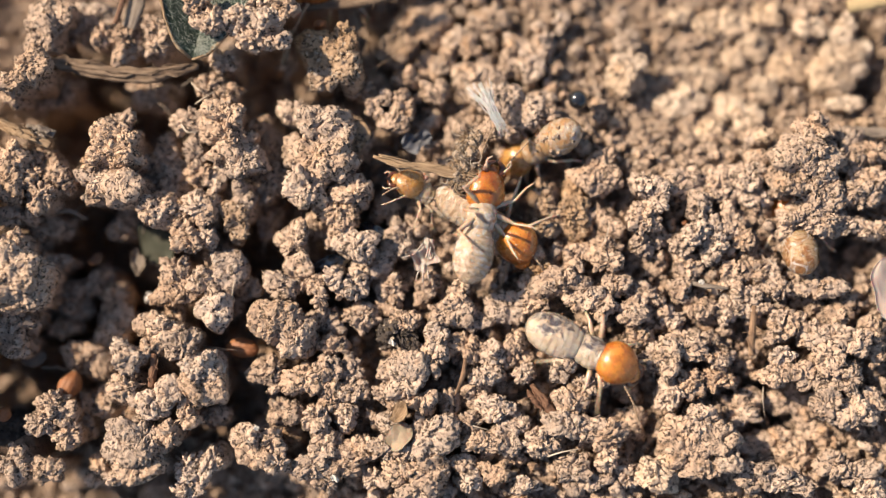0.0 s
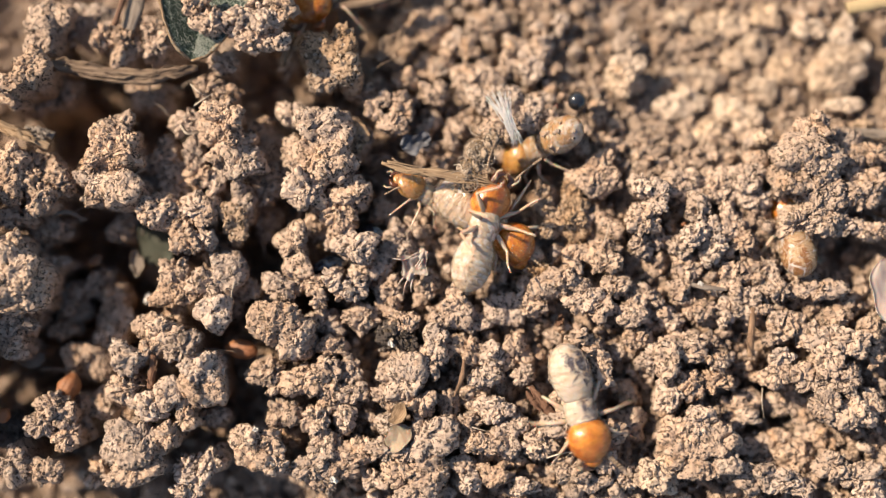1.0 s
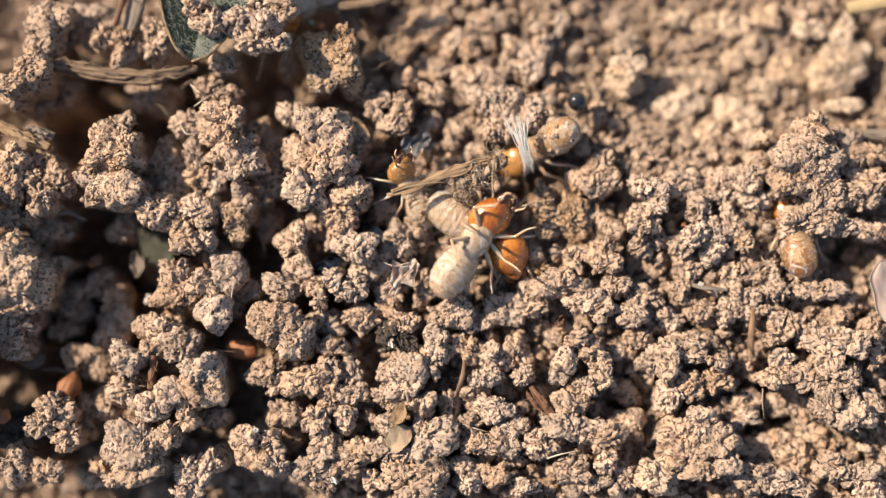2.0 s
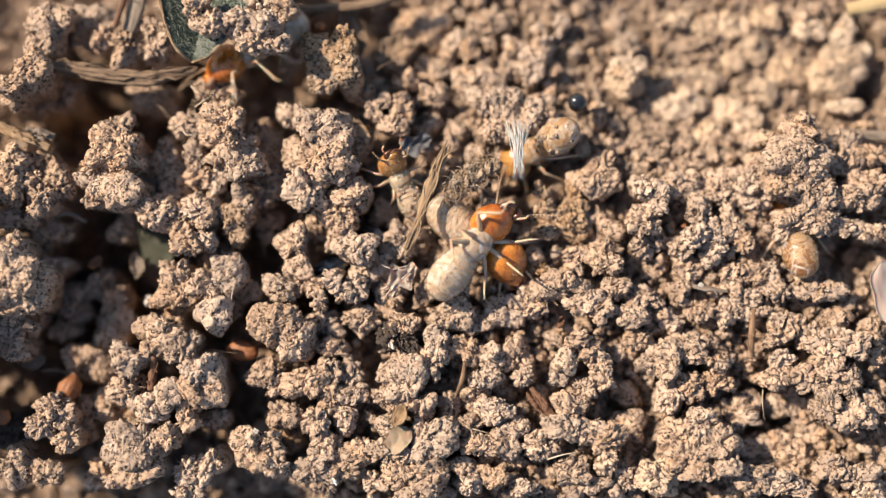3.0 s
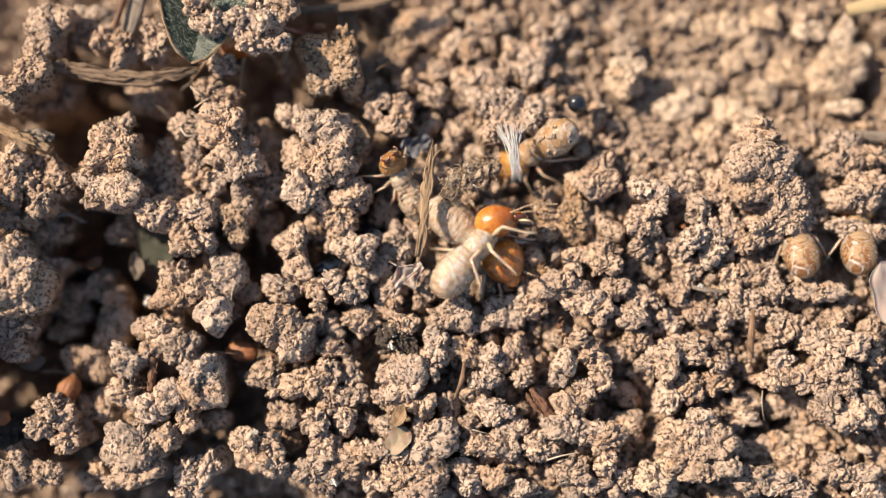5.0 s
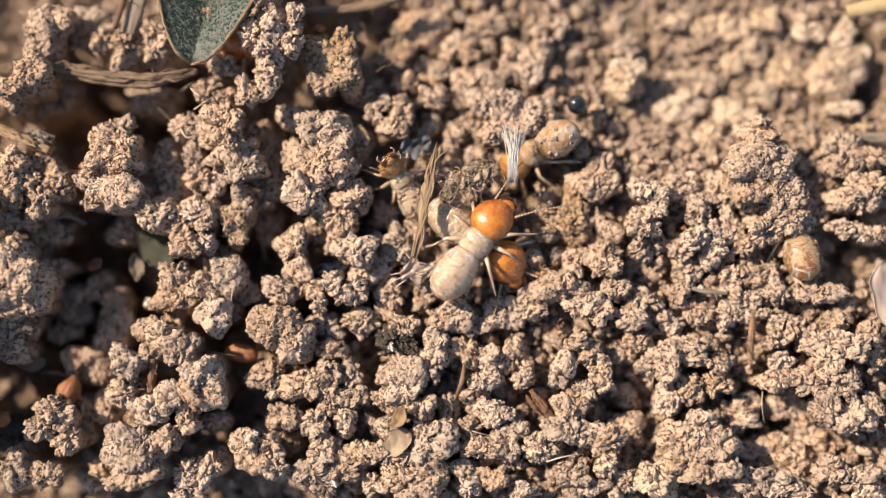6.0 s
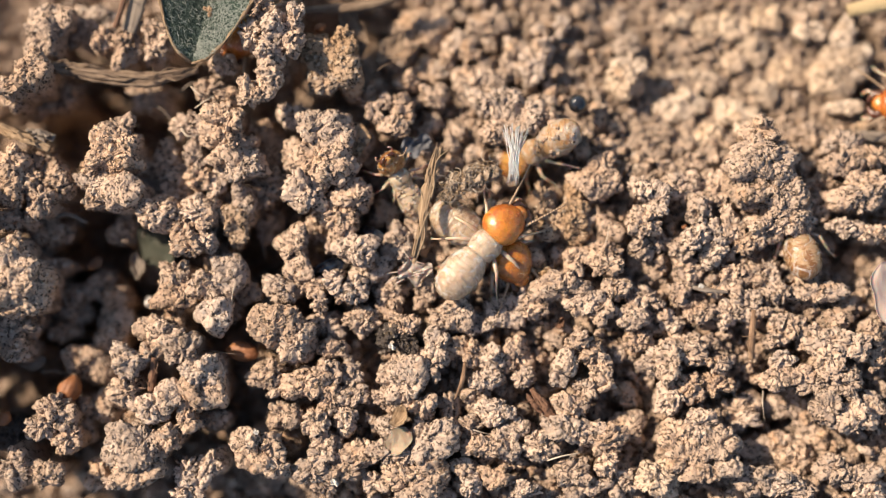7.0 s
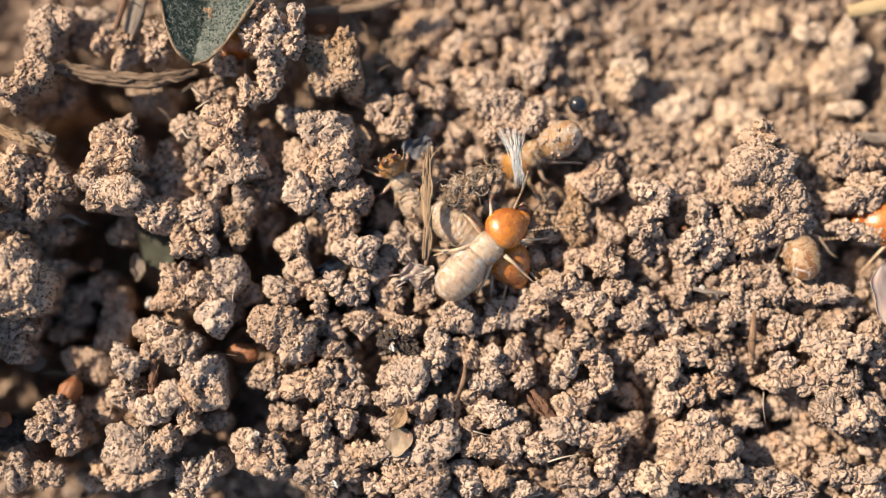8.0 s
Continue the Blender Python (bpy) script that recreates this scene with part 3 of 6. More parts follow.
clod(0.6, (-1.83, -6.24, 0.49, 0.39), (-0.62, -6.43, 0.63, 0.55), (-2.03, -7.05, 0.55, 0.36), (-1.21, -7.13, 0.79, 0.32))
clod(0.5, (-1.40, -7.83, 0.67, 0.43), (-0.43, -7.83, 0.59, 0.55), (-0.82, -8.41, 0.75, 0.32))
clod(-0.0, (0.91, -3.57, 0.60, 0.44))
clod(0.3, (1.70, -3.72, 0.34, 0.36))
clod(0.3, (1.30, -4.62, 0.50, 0.26), (1.73, -4.27, 0.32, 0.32))
clod(-0.1, (2.55, -3.77, 0.44, 0.56))
clod(0.2, (2.78, -4.51, 0.36, 0.26))
clod(0.6, (4.15, -3.95, 0.39, 0.59), (4.53, -3.52, 0.36, 0.34), (4.03, -4.53, 0.28, 0.26))
clod(0.6, (4.73, -3.17, 0.39, 0.28), (5.14, -3.56, 0.36, 0.36), (5.41, -4.14, 0.28, 0.39), (5.71, -4.73, 0.32, 0.24))
clod(0.5, (4.82, -4.89, 0.40, 0.36), (4.52, -5.61, 0.49, 0.51))
clod(0.6, (4.25, -6.27, 0.65, 0.39), (5.02, -6.46, 0.55, 0.39), (5.68, -6.66, 0.51, 0.43), (5.68, -7.31, 0.37, 0.51))
clod(0.2, (1.89, -5.73, 0.56, 0.34))
clod(0.2, (2.58, -6.12, 0.44, 0.34))
clod(0.2, (2.21, -6.70, 0.44, 0.50))
clod(0.3, (3.26, -6.88, 0.56, 0.52))
clod(0.3, (1.29, -6.88, 0.75, 0.40))
clod(0.2, (0.91, -6.27, 0.36, 0.40))
clod(0.3, (0.80, -7.66, 0.50, 0.34), (0.96, -8.24, 0.36, 0.28))
clod(0.3, (1.88, -7.95, 0.67, 0.40))
clod(0.2, (2.87, -8.26, 0.50, 0.32))
clod(-0.2, (2.46, -7.52, 0.50, 0.28))
clod(0.2, (4.44, -7.68, 0.56, 0.48))
clod(0.2, (6.39, -8.06, 0.50, 0.44))
clod(0.2, (5.22, -8.26, 0.68, 0.32))
clod(0.5, (7.43, -7.95, 0.67, 0.63), material=PALESOIL, label="smooth pale rounded soil clod")
clod(-0.7, (6.48, -6.34, 0.70, 0.50))
clod(-0.6, (6.48, -5.15, 0.60, 0.48))
clod(0.1, (6.87, -3.17, 0.56, 0.34))
clod(0.3, (7.41, -3.95, 0.26, 0.60))
clod(0.5, (7.97, -4.01, 0.40, 0.71), (8.49, -3.56, 0.55, 0.36), (9.50, -3.95, 0.67, 0.28))
clod(0.2, (8.70, -4.74, 0.48, 0.52), (7.96, -5.13, 0.44, 0.48))
clod(0.1, (9.62, -4.75, 0.50, 0.34))
clod(-0.5, (10.85, -5.35, 0.50, 0.36))
clod(0.8, (8.85, -6.07, 0.49, 0.39), (8.18, -6.55, 0.67, 0.53), (9.42, -6.83, 0.78, 0.67), (8.36, -7.22, 0.75, 0.47), (9.79, -7.41, 0.47, 0.47), (8.94, -7.79, 0.59, 0.27))
clod(-0.6, (10.46, -5.95, 0.50, 0.44))
clod(0.4, (11.66, -3.17, 0.40, 0.40), (11.84, -3.83, 0.44, 0.28))
clod(0.2, (12.77, -3.17, 0.44, 0.40))
clod(0.4, (11.51, -4.54, 0.69, 0.26), (12.30, -4.38, 0.40, 0.24), (12.93, -4.54, 0.55, 0.32))
clod(-0.9, (12.30, -5.36, 0.68, 0.44))
clod(-1.0, (13.11, -6.16, 0.57, 0.57))
clod(-0.8, (11.98, -6.80, 0.44, 0.40))
clod(0.6, (13.28, -3.95, 0.39, 0.51), (13.65, -3.17, 0.59, 0.36), (14.28, -3.36, 0.39, 0.39))
clod(0.6, (14.01, -4.73, 0.59, 0.55), (13.25, -5.50, 0.39, 0.47), (14.18, -5.89, 0.69, 0.51))
clod(0.4, (13.60, -7.65, 0.50, 0.40), (14.22, -8.04, 0.59, 0.38), (14.79, -8.42, 0.48, 0.32))
clod(0.3, (11.85, -8.24, 0.60, 0.36), (12.63, -8.43, 0.50, 0.28))
clod(0.3, (10.78, -8.05, 0.60, 0.52))
clod(-0.7, (12.56, -7.50, 0.60, 0.44))
clod(-1.0, (11.29, -7.11, 0.53, 0.40))
clod(0.2, (15.13, -3.96, 0.28, 0.40))
clod(0.2, (14.99, -5.49, 0.36, 0.52))
clod(0.2, (14.99, -2.93, 0.44, 0.32))
clod(0.3, (-1.66, -3.25, 0.71, 0.71), material=DARKSOIL, label="dark grey rounded soil ball with pale specks")
clod(-0.9, (-15.45, -6.52, 0.61, 0.53), material=DARKSOIL, label="blackish soil clod in shade")
clod(-0.0, (1.21, -5.11, 0.44, 0.36), (1.58, -5.70, 0.44, 0.40))
clod(-0.1, (0.87, -6.30, 0.40, 0.30))
clod(0.1, (0.24, -5.57, 0.32, 0.40), (0.12, -6.16, 0.30, 0.28))
clod(0.2, (-1.34, -4.39, 0.56, 0.60), (-1.77, -5.09, 0.52, 0.44))
clod(0.1, (-3.55, -7.73, 0.60, 0.44), (-2.80, -7.22, 0.48, 0.44), (-4.09, -8.31, 0.40, 0.36))
clod(-0.1, (-2.45, -8.06, 0.44, 0.36))
clod(-0.0, (-3.91, -6.95, 0.40, 0.36))


# ---- plant scraps, seeds and other litter ----
def stem(name, c_light, c_dark, rough=0.7, along=0.6, across=14.0, sheen=0.25):
    """Dry plant fibre: streaks along the object's x axis."""
    n = Nodes(name)
    m = n.tree.nodes.new("ShaderNodeMapping")
    n.put(m.inputs["Vector"], n.coord)
    m.inputs["Scale"].default_value = (along, across, across)
    streak = n.noise(1.0, 4.0, 0.7, coord=m.outputs[0])
    spots = n.noise(2.2, 3.0)
    c = n.ramp(streak, (0.32, c_dark), (0.66, c_light))
    c = n.mix(n.ramp(spots, (0.55, (0, 0, 0)), (0.75, (0.5, 0.5, 0.5))), c, (0.40, 0.29, 0.19))
    return n.done(c, rough, n.bump(streak, 0.06, 0.9), Specular_IOR_Level=sheen)


STRAW = stem("dry straw", (0.50, 0.36, 0.23), (0.20, 0.12, 0.065))
BARK = stem("weathered root", (0.32, 0.23, 0.165), (0.12, 0.08, 0.055), 0.85)
REDWOOD = stem("reddish bark", (0.27, 0.145, 0.09), (0.11, 0.055, 0.035), 0.7)
GREYSTRAW = stem("grey straw", (0.36, 0.30, 0.25), (0.19, 0.15, 0.12))
REDSTRAW = stem("reddish straw", (0.40, 0.25, 0.155), (0.13, 0.075, 0.045))
PALESTRAW = stem("pale straw", (0.60, 0.47, 0.28), (0.46, 0.34, 0.18))


def plain(name, a, b, per_mm, rough, bump=0.02, **more):
    n = Nodes(name)
    f = n.noise(per_mm, 4.0, 0.65)
    return n.done(n.ramp(f, (0.35, a), (0.65, b)), rough, n.bump(n.noise(per_mm * 4, 3.0), bump, 0.6), **more)


SEED = plain("orange seed coat", (0.24, 0.085, 0.03), (0.38, 0.16, 0.065), 2.5, 0.6, 0.05)
JET = plain("black seed coat", (0.010, 0.011, 0.014), (0.022, 0.024, 0.030), 3.0, 0.16, 0.004, Coat_Weight=0.6, Coat_Roughness=0.05)
CUTICLE = plain("black insect shell", (0.006, 0.008, 0.014), (0.02, 0.03, 0.05), 4.0, 0.12, 0.004, Coat_Weight=0.8)
CHALK = plain("white chip", (0.80, 0.76, 0.70), (0.62, 0.57, 0.52), 4.0, 0.6)
PETAL = plain("pale petal", (0.80, 0.63, 0.53), (0.72, 0.54, 0.44), 1.2, 0.6, Subsurface_Weight=0.3, Subsurface_Scale=0.0003)
FLAKE = plain("pale husk", (0.42, 0.32, 0.225), (0.30, 0.225, 0.15), 2.5, 0.7, 0.05, Subsurface_Weight=0.3, Subsurface_Scale=0.0003)
WINGGREY = plain("grey wing membrane", (0.15, 0.155, 0.18), (0.08, 0.08, 0.09), 2.6, 0.65)
DULLGREEN = plain("dull green leaf", (0.04, 0.048, 0.032), (0.065, 0.065, 0.045), 2.0, 0.8)
FIBRE = plain("pale plant fibre", (0.66, 0.56, 0.45), (0.46, 0.37, 0.28), 2.0, 0.5)
WHITEHAIR = plain("white silky fibre", (0.66, 0.64, 0.64), (0.50, 0.47, 0.47), 3.0, 0.35, Subsurface_Weight=0.2, Subsurface_Scale=0.0002)


def leaf_green():
    n = Nodes("grey green leaf")
    fuzz = n.noise(13.0, 3.0, 0.7, distort=1.8)
    fine = n.noise(9.0, 3.0)
    c = n.ramp(n.noise(0.8, 2.0), (0.3, (0.008, 0.028, 0.018)), (0.7, (0.017, 0.048, 0.033)))
    c = n.mix(n.ramp(fuzz, (0.50, (0, 0, 0)), (0.62, (0.62, 0.62, 0.62))), c, (0.30, 0.37, 0.31))
    c = n.mix(n.ramp(fine, (0.54, (0, 0, 0)), (0.66, (0.25, 0.25, 0.25))), c, (0.30, 0.38, 0.36))
    b = n.bump(fuzz, 0.10, 0.9)
    return n.done(c, 0.6, b, Specular_IOR_Level=0.3)


LEAF = leaf_green()
LEAFHAIR = plain("silvery leaf hair", (0.44, 0.47, 0.42), (0.32, 0.36, 0.32), 3.0, 0.6, 0.004)


def tube(points, radii, sides=8, rough=0.0, seed=0, flat=1.0):
    """A tapering, slightly uneven stalk along the points."""
    g = np.random.default_rng(seed)
    p = np.array(points, float)
    n = len(p)
    rad = np.interp(np.linspace(0, 1, n), np.linspace(0, 1, len(radii)), radii)
    vs, fs = [], []
    up = np.array((0.13, 0.21, 0.97))
    for i in range(n):
        t = p[min(i + 1, n - 1)] - p[max(i - 1, 0)]
        t /= np.linalg.norm(t) + 1e-9
        a = np.cross(up, t)
        a /= np.linalg.norm(a) + 1e-9
        b = np.cross(t, a)
        for k in range(sides):
            th = 6.28318 * k / sides
            r = rad[i] * (1 + rough * g.normal())
            vs.append(p[i] + r * (a * math.cos(th) + b * flat * math.sin(th)))
    for i in range(n - 1):
        for k in range(sides):
            k2 = (k + 1) % sides
            fs.append([i * sides + k, i * sides + k2, (i + 1) * sides + k2, (i + 1) * sides + k])
    fs.append(list(range(sides))[::-1])
    fs.append([(n - 1) * sides + k for k in range(sides)])
    return np.array(vs), fs


def curve_points(points, n=14):
    """A smooth line of n points through a few."""
    p = [Vector(q) for q in points]
    out = []
    for i in range(n):
        u = i / (n - 1) * (len(p) - 1)
        k = min(int(u), len(p) - 2)
        f = u - k
        a, b, c, d = p[max(k - 1, 0)], p[k], p[k + 1], p[min(k + 2, len(p) - 1)]
        out.append(0.5 * ((2 * b) + (c - a) * f + (2 * a - 5 * b + 4 * c - d) * f * f + (3 * b - a - 3 * c + d) * f ** 3))
    return [tuple(q) for q in out]


def rod_local(points):
    """Points moved so that the rod lies along x from its middle; with the pose that puts it back."""
    p = [Vector(q) for q in points]
    mid = (p[0] + p[-1]) / 2
    turn = (p[-1] - p[0]).to_track_quat("X", "Z").to_matrix()
    back = Matrix.Translation(mid * MM) @ turn.to_4x4()
    return [tuple(turn.transposed() @ (q - mid)) for q in p], back


def stalk(name, points, radii, material, label, category, fibres=0, flat=0.6, seed=0, rough=0.05, strands=0):
    """A straw, root or twig with a few loose fibres along it."""
    local, m = rod_local(curve_points(points, 18))
    pieces = [tube(local, radii, 10, rough, seed, flat)]
    ob = thing(name, mesh_of(name, *joined(pieces), material), m, label, category)
    g = np.random.default_rng(seed + 50)
    for k in range(strands):
        off = np.array((0, g.uniform(-0.22, 0.22), g.uniform(0.0, 0.16)))
        i, j = int(g.integers(0, 6)), int(g.integers(11, 18))
        q = [np.array(p) + off + g.normal(0, 0.03, 3) for p in local[i:j]]
        part("strand", mesh_of("strand", *tube(q, (0.03, 0.09, 0.10, 0.03), 7, 0.3, seed + k, 0.7), material), ob)
    for k in range(fibres):
        i = int(g.integers(2, 14))
        a = np.array(local[i]) + g.normal(0, 0.06, 3)
        d = np.array(local[min(i + 3, 17)]) - np.array(local[i])
        q = [a, a + d * 0.5 + g.normal(0, 0.10, 3), a + d + g.normal(0, 0.22, 3)]
        part("fibre", mesh_of("fibre", *tube(curve_points(q, 6), (0.028, 0.012), 5), material), ob)
    return ob


def hair(points, r=0.022, material=None, label="thin pale plant fibre on the soil"):
    local, m = rod_local(curve_points(points, 12))
    return thing("fibre", mesh_of("fibre", *tube(local, (r, r * 0.8, r * 0.4), 6), material or FIBRE), m, label, "plant fibre")


def pebble(axes, level=4, wob=0.06, seed=0, groove=0.0, point=0.0):
    """A smooth seed or stone: an uneven ovoid along x, with a furrow and a pointed end."""
    g = np.random.default_rng(seed)
    d, f = ICO[level]
    v = d * np.array(axes)
    s = 1 + wob * waves(d, g, 8, 0.2, 0.5)
    if point:
        s = s * np.where(d[:, 0] > 0, 1 - point * d[:, 0] ** 2 * np.hypot(d[:, 1], d[:, 2]), 1)
    v = v * s[:, None]
    if groove:
        v[:, 2] -= groove * np.exp(-(d[:, 1] / 0.16) ** 2) * (d[:, 2] > 0)
    return v, f


def sheet(length, width, profile, cup=0.0, fold=0.0, thick=0.04, nu=24, nv=14, wave=0.0, seed=0):
    """A leaf-like blade along x with thickness: profile(s) gives the half width, cup bows it, fold creases it."""
    g = np.random.default_rng(seed)
    ph = g.uniform(0, 6, 4)
    vs = []
    for side in (1, -1):
        for i in range(nu):
            s = i / (nu - 1)
            for j in range(nv):
                q = 2 * j / (nv - 1) - 1
                hw = max(profile(s), 0.01) * width * (1 + wave * 0.5 * math.sin(9 * s + ph[0] + (1 if q > 0 else 0)))
                x, y = (s - 0.5) * length, q * hw
                z = cup * (4 * (s - 0.5) ** 2) + fold * abs(q) * hw + wave * (math.sin(7 * s + 3 * q + ph[1]) + 0.6 * math.sin(15 * s - 6 * q + ph[2])) * 0.12
                edge = min(1, (1 - abs(q)) * 6)
                vs.append((x, y, z + side * thick * 0.5 * (0.3 + 0.7 * edge)))
    fs = []
    for side in (0, 1):
        o = side * nu * nv
        for i in range(nu - 1):
            for j in range(nv - 1):
                q = [o + i * nv + j, o + (i + 1) * nv + j, o + (i + 1) * nv + j + 1, o + i * nv + j + 1]
                fs.append(q if side == 0 else q[::-1])
    o = nu * nv
    rim = [i * nv for i in range(nu)] + [(nu - 1) * nv + j for j in range(1, nv)] + [i * nv + nv - 1 for i in range(nu - 2, -1, -1)] + [j for j in range(nv - 2, 0, -1)]
    for a, b in zip(rim, rim[1:] + rim[:1]):
        fs.append([a, a + o, b + o, b][::-1])
    return np.array(vs), fs


def laid(x, y, z, rz=0, rx=0, ry=0):
    """A pose by heading first, then tilts in the thing's own axes."""
    return mat_pose(x, y, z) @ pose(0, 0, 0, 0, 0, rz) @ pose(0, 0, 0, rx, ry, 0)


# the folded green leaf and its midrib
def green_leaf():
    def half(s):
        return min(1.0, 1.12 * (s ** 0.5)) * (1 - max(0, s - 0.55) ** 2 * 2.2)
    m = laid(-8.13, 9.13, 0.8, 78, 0, 4)
    leaf = holder("green_leaf", m, "small grey-green hairy leaf creased along its midrib", "leaf")
    part("blade", mesh_of("blade", *sheet(5.6, 2.3, half, 0.2, 0.60, 0.07, 40, 25, 0.10, 3), LEAF), leaf)
    line = [(-2.85 + 0.28 * i, 0, 0.2 * (4 * (i / 20 - 0.5) ** 2) + 0.03) for i in range(21)]
    part("midrib", mesh_of("midrib", *tube(line, (0.03, 0.05, 0.09), 8), LEAF), leaf, label="raised pale midrib")
    edge = [(-2.8 + 5.6 * i / 24, half(i / 24) * 2.3, 0.2 * (4 * (i / 24 - 0.5) ** 2) + 0.60 * half(i / 24) * 2.3) for i in range(25)]
    part("leaf_edge", mesh_of("leaf_edge", *tube(edge, (0.055, 0.05), 7, 0.35, 2), STRAW), leaf, label="pale dry leaf edge")
    edge = [(x, -y, z) for x, y, z in edge]
    part("leaf_edge", mesh_of("leaf_edge", *tube(edge, (0.055, 0.05), 7, 0.35, 4), STRAW), leaf, label="pale dry leaf edge")
    g = np.random.default_rng(8)
    hairs = []
    for i in range(1900):
        u, q = g.uniform(0.03, 0.97), g.uniform(-0.97, 0.97)
        if q > 0 and i % 3:
            q = -q          # extra pale hairs stand in for the brightness of the lit half
        x, y = (u - 0.5) * 5.6, q * half(u) * 2.3
        z = 0.2 * (4 * (u - 0.5) ** 2) + 0.60 * abs(y) + 0.055
        a, n = g.uniform(0, 6.28), g.uniform(0.05, 0.13)
        d, e = np.array((math.cos(a), math.sin(a), 0.6 * math.sin(a) * (1 if y > 0 else -1))), np.array((-math.sin(a), math.cos(a), 0)) * g.normal(0, 0.04)
        p = np.array((x, y, z + 0.01))
        hairs.append(tube([p - d * n, p + e + (0, 0, 0.03), p + d * n], (0.006, 0.009, 0.004), 4))
    tagged(part("leaf_hair", mesh_of("leaf_hair", *joined(hairs), LEAFHAIR), leaf, label="fine silvery hairs on the blade"), kind="stuff")
    part("grit", mesh_of("grit", *crumbly((0.17, 0.12, 0.1), 3, 6, 0.05, 77), BROWN), leaf, pose(-0.85 * MM, -0.1 * MM, 0.20 * MM, 0, 0, 40), "brown grit on the leaf")
    return leaf


green_leaf()

stalk("dead_root", [(-14.58, 6.71, 0.2), (-13.33, 6.40, 0.3), (-12.10, 6.14, 0.35), (-10.80, 6.02, 0.35), (-9.59, 6.17, 0.4), (-8.69, 6.37, 0.4)],
      (0.17, 0.22, 0.16, 0.17, 0.10), BARK, "brown weathered dead root lying across the soil", "root", 26, 0.6, 1, 0.34, 12)
stalk("straw", [(-15.97, 4.44, 0.6), (-14.73, 3.94, 0.7), (-13.76, 3.48, 0.7)], (0.15, 0.17, 0.15), STRAW, "broken reddish straw piece with split fibres", "straw", 5, 0.5, 2, 0.12, 5)
stalk("straw", [(-14.70, 4.13, 0.5), (-14.20, 4.05, 0.5), (-13.68, 3.89, 0.5)], (0.16, 0.18, 0.14), GREYSTRAW, "short reddish straw chip", "straw", 4, 0.5, 3, 0.12, 4)
stalk("straw", [(-11.61, 7.83, 0.6), (-11.41, 8.33, 0.7), (-11.19, 9.05, 0.8)], (0.09, 0.10, 0.09), REDWOOD, "thin brown dry stalk leaning on clods", "stalk", 0, 0.8, 4)
stalk("straw", [(-11.23, 7.76, 0.3), (-10.94, 8.42, 0.5), (-10.69, 9.21, 0.6)], (0.30, 0.34, 0.3), GREYSTRAW, "grey weathered straw strip", "straw", 3, 0.35, 5)
stalk("twig", [(-5.18, 8.66, -0.2), (-3.74, 8.72, -0.1), (-2.52, 8.85, 0.0), (-1.30, 9.27, 0.0)], (0.16, 0.2, 0.2), BARK, "brown twig half sunk in soil", "twig", 2, 0.8, 6)
stalk("straw", [(10.85, -2.14, 0.4), (10.75, -2.97, 0.5), (10.69, -3.87, 0.45)], (0.10, 0.14, 0.09), REDSTRAW, "pale brown split straw stub in the crumbs", "straw", 6, 0.7, 7)
stalk("straw", [(0.75, -3.95, 0.5), (0.66, -4.56, 0.7), (0.39, -5.24, 0.5)], (0.05, 0.09, 0.025), REDSTRAW, "curved brown straw splinter", "straw", 0, 0.6, 8)
stalk("bark_chip", [(3.07, -4.86, 0.3), (3.49, -5.51, 0.4), (4.05, -6.30, 0.3)], (0.09, 0.14, 0.08), REDWOOD, "reddish brown bark chip between clods", "bark", 9, 0.35, 9, 0.2, 6)
stalk("bark_chip", [(-9.90, -3.78, 1.1), (-9.98, -4.36, 0.9), (-10.04, -4.94, 0.9)], (0.1, 0.15, 0.12), REDWOOD, "reddish stalk stuck in a hollow clod", "stalk", 3, 0.7, 10, 0.1)
stalk("straw", [(14.74, 8.77, -0.6), (15.53, 8.91, -0.5), (16.53, 9.09, -0.4)], (0.26, 0.3, 0.3), PALESTRAW, "pale yellow straw lying on the soil", "straw", 0, 0.7, 11)
stalk("straw", [(14.09, 4.28, -0.5 + -0.2), (15.11, 4.19, -0.5 + -0.1), (16.75, 4.07, -0.5 + 0.0)], (0.12, 0.2, 0.2), GREYSTRAW, "grey flat straw under crumbs", "straw", 3, 0.4, 12)
stalk("straw", [(14.49, 3.74, -0.5 + -0.3), (15.30, 3.61, -0.5 + -0.2), (16.73, 3.41, -0.5 + -0.2)], (0.10, 0.2, 0.2), GREYSTRAW, "grey flat straw under crumbs", "straw", 3, 0.4, 13)
stalk("straw", [(8.65, -1.32, 0.4), (9.18, -1.44, 0.5), (9.96, -1.51, 0.4)], (0.06, 0.10, 0.05), GREYSTRAW, "frayed grey straw splinter", "straw", 4, 0.6, 14)
stalk("straw", [(-5.77, 6.55, -0.2), (-5.61, 7.02, 0.0), (-5.44, 7.71, 0.1)], (0.10, 0.13, 0.1), STRAW, "tan straw stub standing in shade", "straw", 0, 0.7, 15)
for shift in (0, 9):
    stalk("straw", [(-14.05, 1.15, -0.3 - shift * 0.02), (-13.41, 1.30, -0.3), (-12.83, 1.02, -0.4 - shift * 0.03)], (0.06, 0.09, 0.05), GREYSTRAW, "curled grey dry rootlet", "root", 2, 0.7, 16 + shift)

hair([(-7.27, -1.09, 0.3), (-7.33, -1.70, 0.7), (-7.36, -2.48, 0.4)])
hair([(11.17, -4.94, 0.2), (11.06, -5.41, 0.5), (11.21, -6.02, 0.2)])
hair([(3.60, -7.34, 0.4), (4.11, -7.16, 0.6), (4.72, -7.06, 0.5)], 0.035)
